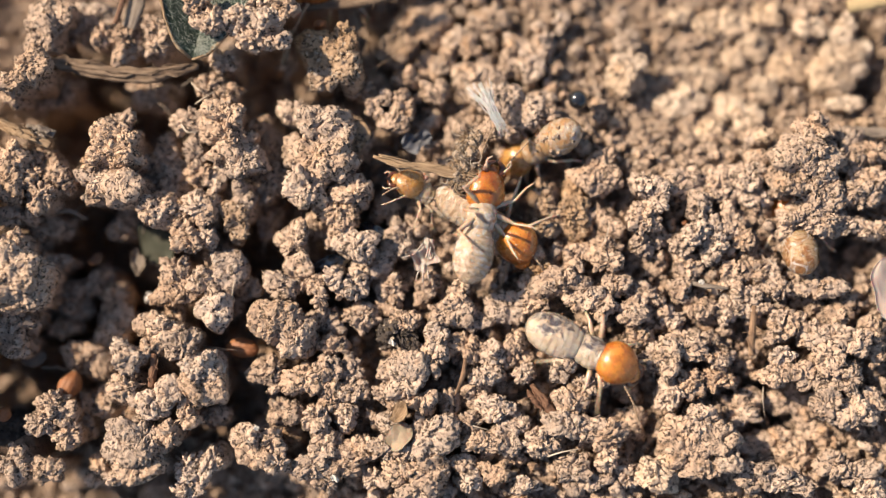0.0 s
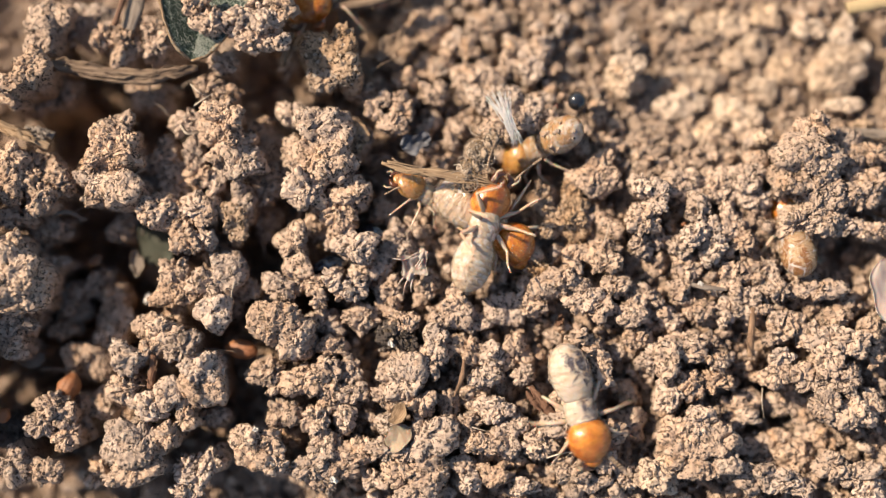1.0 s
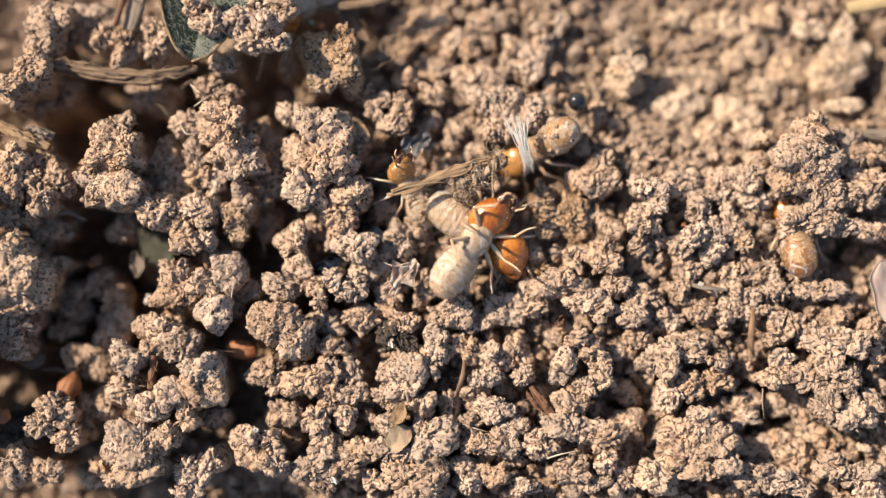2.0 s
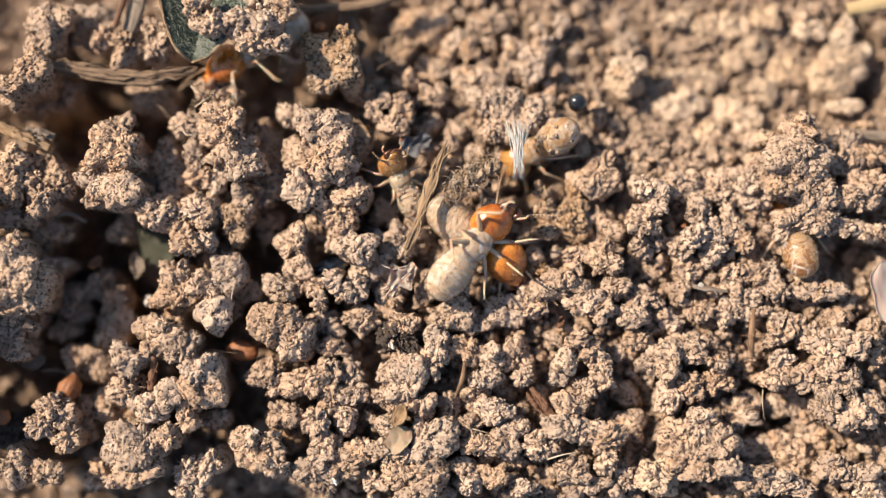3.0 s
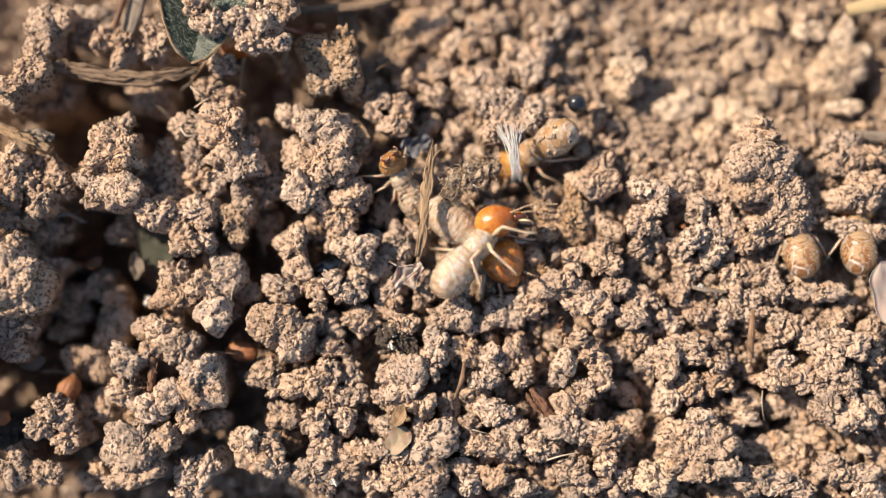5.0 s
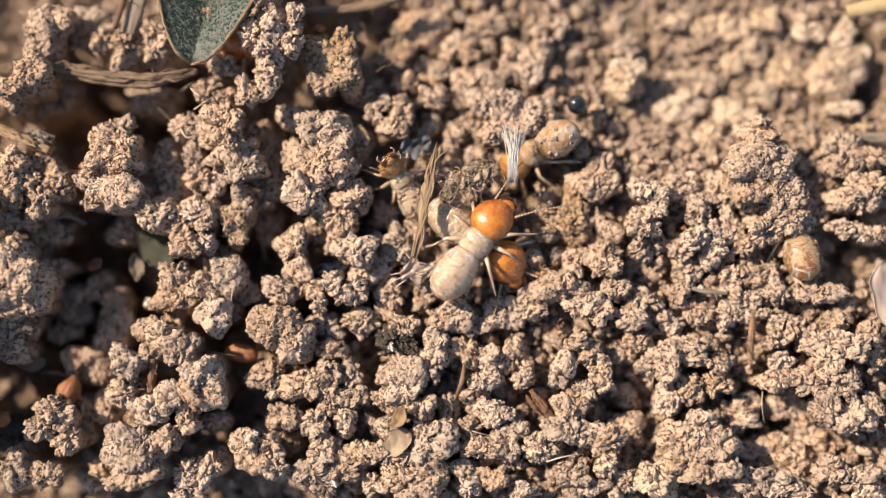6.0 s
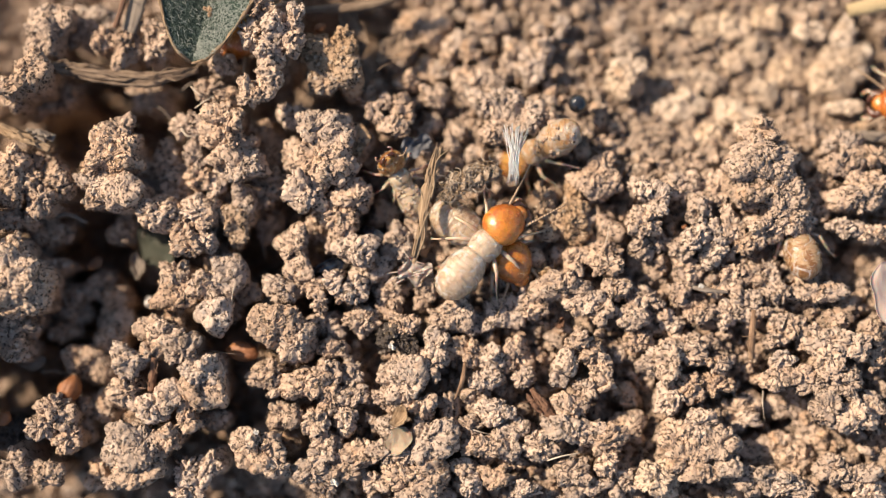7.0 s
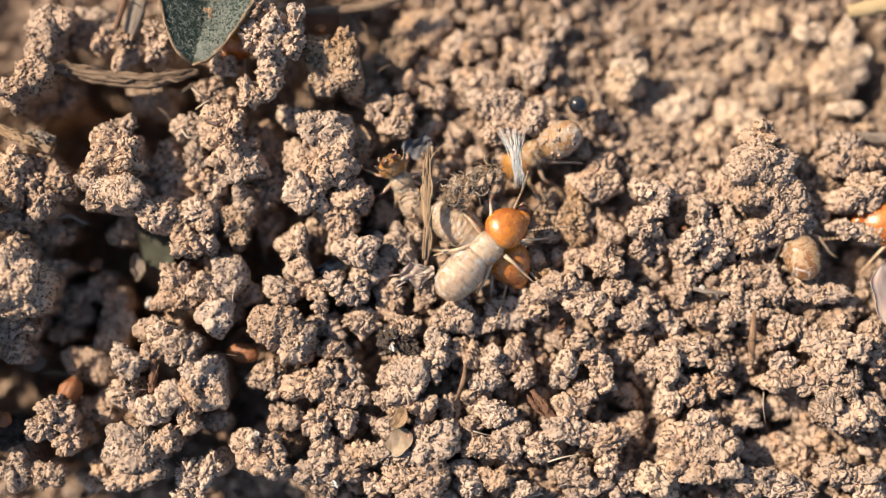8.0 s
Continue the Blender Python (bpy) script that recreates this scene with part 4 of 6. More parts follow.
hair([(-11.43, 2.04, 0.8), (-10.92, 2.36, 0.9), (-10.43, 2.70, 0.7)])
hair([(5.86, 0.81, 0.2), (5.68, 0.27, 0.6), (5.49, -0.11, 0.5)])
hair([(-8.73, 4.96, 0.6), (-8.27, 5.18, 0.9), (-8.04, 5.40, 0.6)], 0.03)
hair([(-8.88, 5.72, 0.6), (-8.53, 5.38, 0.9), (-8.31, 5.32, 0.6)], 0.03)
hair([(-9.28, 4.31, 0.3), (-8.99, 3.97, 0.5), (-8.54, 4.07, 0.4)], 0.04)
hair([(0.71, -6.21, 0.2), (1.19, -6.33, 0.4), (1.65, -6.47, 0.2)], 0.03)
hair([(-10.81, -8.34, 0.4), (-10.19, -8.15, 0.7), (-9.82, -7.95, 0.5)], 0.03)
hair([(-2.50, 6.28, 0.1), (-2.13, 6.52, 0.3), (-1.70, 6.73, 0.1)], 0.03, BARK, "thin dark rootlet over the soil")
hair([(-8.37, -3.56, 0.3), (-7.83, -3.60, 0.5), (-7.16, -3.68, 0.4)], 0.03, BARK, "thin dark rootlet over the soil")


def seed(x, y, z, rz, axes, material, label, name="seed", groove=0.0, sub="hilum"):
    ob = thing(name, mesh_of(name, *pebble(axes, 5, 0.05, int(abs(x * 31)), groove, 0.3), material), laid(x, y, z, rz, 0, 8), label, "seed")
    part(sub, mesh_of(sub, *pebble((axes[0] * 0.14, axes[1] * 0.2, axes[2] * 0.2), 3, 0.1, 5), BARK), ob, pose(axes[0] * 0.8 * MM, 0, 0))
    return ob


seed(-13.27, -4.89, -0.45, 70, (0.58, 0.43, 0.4), SEED, "orange-brown smooth seed lying between clods", groove=0.02)
seed(-7.14, -3.61, -0.35, 172, (0.62, 0.34, 0.32), SEED, "orange-brown ribbed seed half covered with soil", groove=0.03)
seed(-15.33, -5.89, 0.1, 60, (0.28, 0.22, 0.2), SEED, "small orange seed at the foot of a clod")
seed(4.80, 5.17, 0.35, 20, (0.37, 0.345, 0.33), JET, "small round glossy black seed")
seed(8.53, 0.82, 0.1, 30, (0.1, 0.09, 0.08), SEED, "tiny orange seed on the crumbs")


def flake(name, x, y, z, rz, rx, ry, length, width, material, label, category, fold=0.1, cup=0.1, wave=0.3, thick=0.05, sd=1):
    return thing(name, mesh_of(name, *sheet(length, width, lambda s: (math.sin(math.pi * (0.06 + 0.9 * s))) ** 0.6, cup, fold, thick, 18, 11, wave, sd), material), laid(x, y, z, rz, rx, ry), label, category)


flake("shell_fragment", -2.68, 0.58, 0.0, 160, 10, 20, 1.1, 0.34, CUTICLE, "shiny black insect shell fragment", "insect shell", -0.5, -0.15, 0.1, 0.04, 2)
flake("shell_fragment", -3.99, -0.58, -0.1, 20, -10, 10, 1.4, 0.30, CUTICLE, "shiny black insect shell fragment", "insect shell", -0.5, -0.2, 0.15, 0.04, 3)
flake("shell_fragment", -1.89, 0.34, -0.2, 100, -10, 10, 0.7, 0.22, CUTICLE, "shiny black insect shell fragment", "insect shell", -0.5, -0.2, 0.15, 0.04, 4)
flake("stone_chip", -10.61, -1.80, -0.8, 85, 10, 0, 0.42, 0.13, CHALK, "small white angular chip", "stone chip", 0.1, 0, 0.3, 0.12, 5)
flake("stone_chip", -3.72, -8.04, 0.75, -40, 20, 0, 0.3, 0.10, CHALK, "small white angular chip", "stone chip", 0.1, 0, 0.3, 0.12, 6)
flake("stone_chip", -6.40, -6.31, 0.95, 10, 20, 0, 0.2, 0.09, CHALK, "small white angular chip", "stone chip", 0.1, 0, 0.3, 0.1, 7)
flake("stone_chip", 8.99, -1.30, 0.5, 10, 20, 0, 0.2, 0.08, CHALK, "small white angular chip", "stone chip", 0.1, 0, 0.3, 0.1, 8)
flake("stone_chip", -1.77, -3.40, 0.92, -50, 20, 0, 0.26, 0.09, CHALK, "small pale chip on a dark ball", "stone chip", 0.1, 0, 0.3, 0.1, 9)
flake("petal", 15.41, -1.60, 0.75, 100, 12, 0, 2.3, 0.75, PETAL, "pale pinkish dry petal curled on the soil", "petal", 0.2, 0.3, 0.3, 0.08, 10)
flake("husk", -1.53, -6.61, 0.8, 50, -14, 10, 1.05, 0.42, FLAKE, "pale translucent seed husk pressed on a clod", "husk", 0.25, -0.15, 0.15, 0.06, 11)
flake("husk", -1.40, -5.84, 0.7, 60, -30, 0, 0.8, 0.3, STRAW, "ochre curved seed husk", "husk", 0.8, 0.3, 0.2, 0.06, 12)
flake("husk", -11.18, -0.53, -1.0, 100, 30, 10, 0.9, 0.2, GREYSTRAW, "pale slender husk standing in a hollow", "husk", 0.5, 0.2, 0.2, 0.04, 13)
flake("husk", -10.89, -0.69, -1.0, 80, -30, 10, 0.8, 0.16, GREYSTRAW, "pale slender husk standing in a hollow", "husk", 0.5, 0.2, 0.2, 0.04, 14)
flake("leaf_scrap", -10.56, 0.23, -1.5, 120, 10, 6, 1.8, 0.62, DULLGREEN, "dull green leaf scrap deep in a hollow", "leaf", 0.1, 0.1, 0.2, 0.05, 15)
flake("leaf_scrap", -14.81, -4.00, -1.2, 10, -12, 6, 0.9, 0.3, GREYSTRAW, "grey flat leaf scrap", "leaf", 0.1, 0.1, 0.2, 0.05, 16)
flake("wing_scrap", -0.98, 3.72, 0.15, 20, 12, 6, 1.1, 0.36, WINGGREY, "grey smooth insect wing scrap", "insect wing", 0.5, 0.15, 0.6, 0.03, 17)
flake("leaf_scrap", -12.63, -0.41, -1.2, 40, -12, 6, 0.6, 0.2, REDWOOD, "small reddish leaf scrap", "leaf", 0.1, 0.1, 0.2, 0.05, 18)
flake("bark_chip", -3.15, 3.84, 0.15, 75, 0, 8, 1.3, 0.5, BROWN, "brown crumbling bark piece", "bark", 0.15, 0.1, 0.3, 0.10, 20)


flake("bark_chip", -3.4, 8.0, -0.8, 96, 10, -8, 2.4, 0.5, BARK, "grey-brown flat bark strip in a shaded hollow", "bark", 0.3, 0.25, 0.5, 0.10, 21)
flake("bark_chip", -1.9, 7.3, -0.6, 50, -12, 8, 1.5, 0.36, BARK, "brown curled bark scrap among crumbs", "bark", 0.4, 0.2, 0.5, 0.10, 22)


# small litter between the clods
seed(-4.43, 8.01, -0.1, 20, (0.24, 0.16, 0.14), SEED, "small orange seed in a shaded hollow")
for x, y, z, ang, length in ((-11.6, 0.9, -1.2, 20, 1.6), (-12.3, 1.6, -1.1, -35, 1.3), (-10.6, 1.2, -1.3, 60, 1.5), (-11.9, 4.4, -0.8, 10, 1.8), (-10.4, 5.0, -0.7, -30, 1.4),
                             (-6.3, 0.4, -1.2, 75, 1.3), (-8.2, -5.8, -1.0, 30, 1.3), (-13.8, -4.6, -1.1, -20, 1.5), (-9.0, 5.9, -0.6, 15, 1.2), (-12.6, -1.6, -1.2, 50, 1.1)):
    d = Vector((math.cos(radians(ang)), math.sin(radians(ang)), 0)) * length * 0.5
    mid = Vector((x, y, z))
    bend = Vector((-d.y, d.x, 0.3)) * 0.35
    hair([tuple(mid - d), tuple(mid + bend), tuple(mid + d)], 0.035, GREYSTRAW, "curled dry rootlet in a shaded hollow")
for x, y, z, ang, s in ((-3.1, 2.6, -0.2, 30, 1.0), (4.1, -2.6, 0.1, 70, 0.8), (8.6, -5.3, 0.2, 15, 0.9), (-0.9, -8.0, 0.1, -30, 1.1), (11.8, -1.4, 0.1, 50, 0.8), (-5.6, -6.9, 0.0, 100, 0.9)):
    flake("bark_chip", x, y, z, ang, 12, 8, 0.55 * s, 0.16 * s, REDWOOD, "small reddish brown bark chip", "bark", 0.3, 0.1, 0.6, 0.08, int(ang) % 7 + 31)


# ---- termites ----
def head_coat(name, a, b, dust=0.35, clear=0.0):
    n = Nodes(name)
    sep = n.tree.nodes.new("ShaderNodeSeparateXYZ")
    n.put(sep.inputs[0], n.coord)
    front = n.math("MULTIPLY_ADD", sep.outputs[0], 620.0)
    n.put(front.node.inputs[2], n.math("MULTIPLY", n.noise(0.9, 2.0), 0.9))
    c = n.ramp(front, (0.35, b), (0.62, tuple(0.6 * q + 0.4 * w for q, w in zip(b, a))), (0.92, a))
    c = n.mix(n.ramp(n.noise(1.7, 5.0, 0.72, distort=0.9), (0.42, (0, 0, 0)), (0.60, (0.85, 0.85, 0.85))), c, a)
    c = n.mix(n.ramp(n.noise(4.5, 4.0, 0.75), (0.60, (0, 0, 0)), (0.70, (dust, dust, dust))), c, (0.50, 0.36, 0.22))
    return n.done(c, n.ramp(n.noise(3.0), (0.3, (0.18, 0.18, 0.18)), (0.7, (0.36, 0.36, 0.36))), n.bump(n.noise(2.6, 5.0, 0.70), 0.06, 0.9),
                  Subsurface_Weight=0.30, Subsurface_Scale=0.0003, Subsurface_Radius=(1.0, 0.45, 0.15), Coat_Weight=0.8, Coat_Roughness=0.28, Transmission_Weight=clear, IOR=1.42)


HEAD = head_coat("amber head", (0.50, 0.12, 0.012), (0.95, 0.36, 0.05), 0.55, 0.25)
DUSTYHEAD = head_coat("dusty amber head", (0.40, 0.17, 0.05), (0.78, 0.42, 0.13), 1.0, 0.25)
JAW = head_coat("dark jaw", (0.10, 0.03, 0.012), (0.22, 0.075, 0.02), 0.1)
FEELER = plain("tan feeler", (0.50, 0.36, 0.24), (0.36, 0.24, 0.15), 3.0, 0.4, 0.006)
BODY = head_coat("cream thorax", (0.56, 0.41, 0.27), (0.62, 0.48, 0.34), 0.6)
DUST = plain("tan dust", (0.60, 0.47, 0.35), (0.48, 0.36, 0.26), 4.0, 0.9)
LIMB = plain("pale limb", (0.68, 0.55, 0.42), (0.54, 0.40, 0.27), 2.0, 0.25, 0.006, Subsurface_Weight=0.4, Subsurface_Scale=0.0002, Coat_Weight=0.5)


def belly(name, gut, gut_from, dust, milk=(0.78, 0.64, 0.50), spot=None, wet=0.7, blur=0.3, fat_sheen=0.75):
    """Thin pale wrinkled skin showing fatty tissue and gut in patches, darker towards the tail, with whitish sky
    reflection painted in.
    """
    n = Nodes(name)
    sep = n.tree.nodes.new("ShaderNodeSeparateXYZ")
    n.put(sep.inputs[0], n.coord)
    c = n.ramp(n.noise(1.8, 3.0, 0.6), (0.35, tuple(q * w for q, w in zip(milk, (0.90, 0.82, 0.70)))), (0.65, milk))
    tail = n.math("MULTIPLY_ADD", sep.outputs[0], -230.0)
    if spot:        # the gut gathers round one place under the skin
        away = n.tree.nodes.new("ShaderNodeVectorMath")
        away.operation = "DISTANCE"
        n.put(away.inputs[0], n.coord)
        away.inputs[1].default_value = spot
        tail = n.math("MULTIPLY_ADD", away.outputs["Value"], -900.0)
    n.put(tail.node.inputs[2], n.ramp(n.noise(2.1, 4.0, 0.62, distort=0.9), (0.32, (0, 0, 0)), (0.68, (1, 1, 1))))
    c = n.mix(n.ramp(tail, (gut_from, (0, 0, 0)), (gut_from + blur, (0.95, 0.95, 0.95))), c, gut)
    c = n.mix(n.ramp(n.noise(4.5, 4.0, 0.75), (dust, (0, 0, 0)), (dust + 0.07, (0.8, 0.8, 0.8))), c, (0.46, 0.34, 0.24))
    # Whitish patches: fatty tissue, plus soft sky reflection painted into the colour.
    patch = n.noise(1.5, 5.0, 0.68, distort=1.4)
    c = n.mix(n.ramp(patch, (0.50, (0, 0, 0)), (0.60, (fat_sheen, fat_sheen, fat_sheen))), c, (0.94, 0.90, 0.86))
    c = n.mix(n.ramp(n.noise(2.6, 4.0, 0.65, distort=1.2), (0.58, (0, 0, 0)), (0.70, (0.6, 0.6, 0.6))), c, tuple(q * w for q, w in zip(milk, (0.72, 0.60, 0.46))))
    across = n.tree.nodes.new("ShaderNodeMapping")
    n.put(across.inputs["Vector"], n.coord)
    across.inputs["Scale"].default_value = (1.0, 0.45, 0.45)
    folds = n.noise(4.6, 4.0, 0.62, coord=across.outputs[0], distort=0.5)
    # Fold crests are lightened in colour, as painted highlight streaks.
    c = n.mix(n.ramp(folds, (0.56, (0, 0, 0)), (0.70, (0.25, 0.25, 0.25))), c, tuple(min(1.0, 1.12 * q + 0.05) for q in milk))
    b = n.bump(folds, 0.10, 1.0)
    b = n.bump(n.noise(6.0, 3.0, 0.6), 0.03, 0.8, b)
    glint = n.bump(n.noise(3.0, 3.0, 0.6, distort=1.0), 0.22, 1.0)
    return n.done(c, 0.26, b, Coat_Normal=glint, Subsurface_Weight=0.35, Subsurface_Scale=0.00025,
                  Subsurface_Radius=(1.0, 0.6, 0.35), Coat_Weight=wet, Coat_Roughness=0.07, Transmission_Weight=0.34, IOR=1.36)


FILM = belly("translucent cream skin", (0.52, 0.37, 0.25), 0.44, 0.68, (0.90, 0.72, 0.56), wet=1.0, blur=0.7, fat_sheen=0.85)
CLEARFILM = belly("clear skin over dark gut", (0.085, 0.07, 0.095), 0.02, 0.66, (0.95, 0.80, 0.66), (-0.00035, 0.00030, 0.0005), wet=1.0, fat_sheen=0.3)
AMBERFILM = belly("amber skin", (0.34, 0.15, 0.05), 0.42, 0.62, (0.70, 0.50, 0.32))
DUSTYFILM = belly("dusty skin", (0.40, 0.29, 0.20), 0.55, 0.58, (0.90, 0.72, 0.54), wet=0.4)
TAILFILM = belly("amber skin, whitish at the tail", (0.74, 0.64, 0.54), 0.36, 0.60, (0.62, 0.40, 0.22), wet=0.15, blur=0.5, fat_sheen=0.5)


def gut_stuff(name, a, b):
    n = Nodes(name)
    return n.done(n.ramp(n.noise(1.3, 4.0, 0.65), (0.40, a), (0.58, b)), 0.5, n.bump(n.noise(5.0, 3.0), 0.04, 0.8), Subsurface_Weight=0.2, Subsurface_Scale=0.0003)


GUTDARK = gut_stuff("dark gut", (0.05, 0.04, 0.05), (0.84, 0.76, 0.66))
GUTPALE = gut_stuff("pale gut", (0.42, 0.33, 0.25), (0.74, 0.63, 0.50))
GUTAMBER = gut_stuff("amber gut", (0.42, 0.20, 0.08), (0.55, 0.36, 0.20))
PLATE = plain("silvery back plate", (0.66, 0.58, 0.50), (0.54, 0.46, 0.38), 3.0, 0.12, 0.012, Coat_Weight=0.9, Coat_Roughness=0.05)


def ovoid(axes, level=5, egg=0.0, rings=0, depth=0.03, seed=0):
    """A smooth body segment along x: egg shifts its bulk backwards, rings cut furrows round it."""
    d, f = ICO[level]
    g = np.random.default_rng(seed)
    w = 1 - egg * d[:, 0]
    if rings:
        w = w * (1 - depth * (0.5 - 0.5 * np.cos(d[:, 0] * 3.1416 * rings)) ** 3)
    w = w * (1 + 0.02 * waves(d, g, 6, 0.3, 0.7))
    v = np.stack((d[:, 0] * axes[0], d[:, 1] * axes[1] * w, d[:, 2] * axes[2] * w), 1)
    return v, f


def plate(x0, x1, axes, cx, egg, spread=1.15, lift=0.02):
    """One curved plate over the back of the abdomen, from x0 to x1 of its half length."""
    nu, nv = 4, 13
    vs = []
    for shell in (lift, lift - 0.03):
        for i in range(nu):
            s = x0 + (x1 - x0) * i / (nu - 1)
            r = math.sqrt(max(0.02, 1 - s * s)) * (1 - egg * s)
            for j in range(nv):
                th = spread * (2 * j / (nv - 1) - 1)
                vs.append((cx + s * axes[0], math.sin(th) * (axes[1] * r + shell), math.cos(th) * (axes[2] * r + shell)))
    fs = []
    for k in range(2):
        o = k * nu * nv
        for i in range(nu - 1):
            for j in range(nv - 1):
                q = [o + i * nv + j, o + (i + 1) * nv + j, o + (i + 1) * nv + j + 1, o + i * nv + j + 1]
                fs.append(q if k == 0 else q[::-1])
    o = nu * nv
    rim = [i * nv for i in range(nu)] + [(nu - 1) * nv + j for j in range(1, nv)] + [i * nv + nv - 1 for i in range(nu - 2, -1, -1)] + [j for j in range(nv - 2, 0, -1)]
    for a, b in zip(rim, rim[1:] + rim[:1]):
        fs.append([a, b, b + o, a + o])
    return np.array(vs), fs


LEG_ROOTS = [(0.62, 0.30, -0.22, 50), (0.38, 0.34, -0.25, 95), (0.12, 0.34, -0.25, 140)]


def termite(m, label, gut, size=1.0, droop=0.0, dust=1.0, film=None, skull=None, plates=7, group="termites", feel=1.0, grime=0):
    """A worker termite along x: abdomen centre at -1.2, head centre at 1.2. Returns it with its head, feelers and legs."""
    k, h = size, 1.13 * size
    bug = holder("termite", m, label, "termite", group)
    ax = (1.20 * k, 0.78 * k, 0.74 * k)
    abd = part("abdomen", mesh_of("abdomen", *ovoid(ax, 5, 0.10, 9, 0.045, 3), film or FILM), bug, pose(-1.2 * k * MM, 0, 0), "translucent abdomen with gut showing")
    part("gut", mesh_of("gut", *ovoid((ax[0] * 0.84, ax[1] * 0.82, ax[2] * 0.80), 4, 0.10, 0, 0, 7), gut), abd, label="mottled gut seen through the skin")
    for i in range(plates):
        s = -0.80 + i * 0.235
        part("back_plate", mesh_of("back_plate", *plate(s, s + 0.075, ax, 0, 0.10, 0.28 + 0.22 * (i % 2), 0.008), PLATE), abd)
    for i in range(7):
        s = -0.72 + i * 0.20
        part("belly_plate", mesh_of("belly_plate", *plate(s, s + 0.085, ax, 0, 0.10, 0.62, 0.012), film or FILM), abd, pose(0, 0, 0, 180, 0, 0))
    g = np.random.default_rng(int(size * 1000) + len(label))
    specks = []
    for i in range(int(60 * dust)):
        th, s = g.uniform(0, 6.28), g.uniform(-0.95, 0.95)
        r = math.sqrt(1 - s * s) * (1 - 0.1 * s)
        v, f = ICO[1]
        q = np.array((s * ax[0], math.cos(th) * ax[1] * r, math.sin(th) * ax[2] * r))
        specks.append((v * g.uniform(0.008, 0.026) * g.uniform(0.7, 1.3, 3) + q, f))
    tagged(part("dust", mesh_of("dust", *joined(specks), DUST), abd, label="specks of soil on the skin"), kind="stuff")
    if grime:
        clumps = []
        for i in range(grime):
            s = g.uniform(-0.9, 1.9)
            r = 0.5 if s > 0.95 else math.sqrt(1 - s * s) * (1 - 0.1 * s)
            a = g.uniform(-1.2, 1.2)
            v, f = ICO[2]
            bump = 1 + 0.3 * np.cos(v @ (g.normal(size=3) * 2.4) + g.uniform(0, 6)) + g.normal(0, 0.14, len(v))
            clumps.append((v * bump[:, None] * g.uniform(0.03, 0.10) * g.uniform(0.7, 1.3, 3) + np.array((s * ax[0], math.sin(a) * ax[1] * r, math.cos(a) * ax[2] * r)), f))
        tagged(part("grime", mesh_of("grime", *joined(clumps), CRUMB), abd, label="clumps of soil stuck to the skin"), kind="stuff")
    th = part("thorax", mesh_of("thorax", *ovoid((0.86 * k, 0.62 * k, 0.54 * k), 5, 0.14, 3, 0.05, 8), film or FILM), bug, pose(0.25 * k * MM, 0, 0.0), "cream translucent thorax")
    for s0, s1 in ((-0.75, -0.28), (-0.2, 0.22), (0.3, 0.72)):
        part("shield", mesh_of("shield", *plate(s0, s1, (0.86 * k, 0.62 * k, 0.54 * k), 0, 0.14, 0.55, -0.006), film or FILM), th)
    part("neck", mesh_of("neck", *ovoid((0.44 * k, 0.44 * k, 0.38 * k), 4, 0, 0, 0, 9), film or FILM), bug, pose(0.72 * k * MM, 0, 0))
    head = part("head", mesh_of("head", *ovoid((0.74 * h, 0.68 * h, 0.54 * h), 5, 0.15, 0, 0, 5), skull or HEAD), bug, pose(1.2 * k * MM, 0, 0.05 * MM, 0, 10, 0), "glossy amber head")
    specks = []
    for i in range(int(40 * dust)):
        d = g.normal(size=3)
        d = d / np.linalg.norm(d) * np.array((0.74, 0.68, 0.56)) * h
        specks.append((ICO[1][0] * g.uniform(0.008, 0.024) * g.uniform(0.7, 1.3, 3) + d, ICO[1][1]))
    tagged(part("dust", mesh_of("dust", *joined(specks), DUST), head, label="specks of soil on the head"), kind="stuff")
    for sgn in (1, -1):
        seam = []
        for u in range(9):
            x, y = (-0.55 + 0.11 * u, 0.012) if u < 5 else (-0.11 + 0.12 * (u - 4), 0.11 * (u - 4))
            seam.append((x * h, sgn * y * h, 0.56 * h * math.sqrt(max(0.05, 1 - (x / 0.74) ** 2 - (y / 0.68) ** 2)) + 0.004))
        part("head_seam", mesh_of("head_seam", *tube(seam, (0.003 * h, 0.005 * h, 0.002 * h), 5), skull or HEAD), head)
    part("face_plate", mesh_of("face_plate", *ovoid((0.24 * h, 0.30 * h, 0.18 * h), 4, 0.2, 0, 0, 6), skull or HEAD), head, pose(0.66 * h * MM, 0, 0.02 * MM))
    for sgn in (1, -1):
        jaw = curve_points([(0.62 * h, sgn * 0.30 * h, -0.05 * h), (0.86 * h, sgn * 0.30 * h, -0.08 * h), (1.02 * h, sgn * 0.05 * h, -0.12 * h)], 9)
        part("jaw", mesh_of("jaw", *tube(jaw, (0.15 * h, 0.12 * h, 0.03 * h), 8), JAW), head, label="dark brown jaw")
        palp = curve_points([(0.74 * h, sgn * 0.34 * h, -0.18 * h), (1.0 * h, sgn * 0.46 * h, -0.26 * h), (1.15 * h, sgn * 0.36 * h, -0.36 * h)], 8)
        part("palp", mesh_of("palp", *tube(palp, (0.05 * h, 0.045 * h, 0.03 * h), 6), LIMB), head)
    feelers = []
    for sgn in (1, -1):
        line = [Vector(q) for q in curve_points([(0, 0, 0), (0.7 * k * feel, sgn * 0.35 * k * feel, 0.12 * k), (1.5 * k * feel, sgn * 0.75 * k * feel, -0.05 * k)], int(3 + 12 * feel))]
        beads = []
        for i, q in enumerate(line):
            v, f = ICO[2]
            r = (0.055 - 0.0012 * i) * k
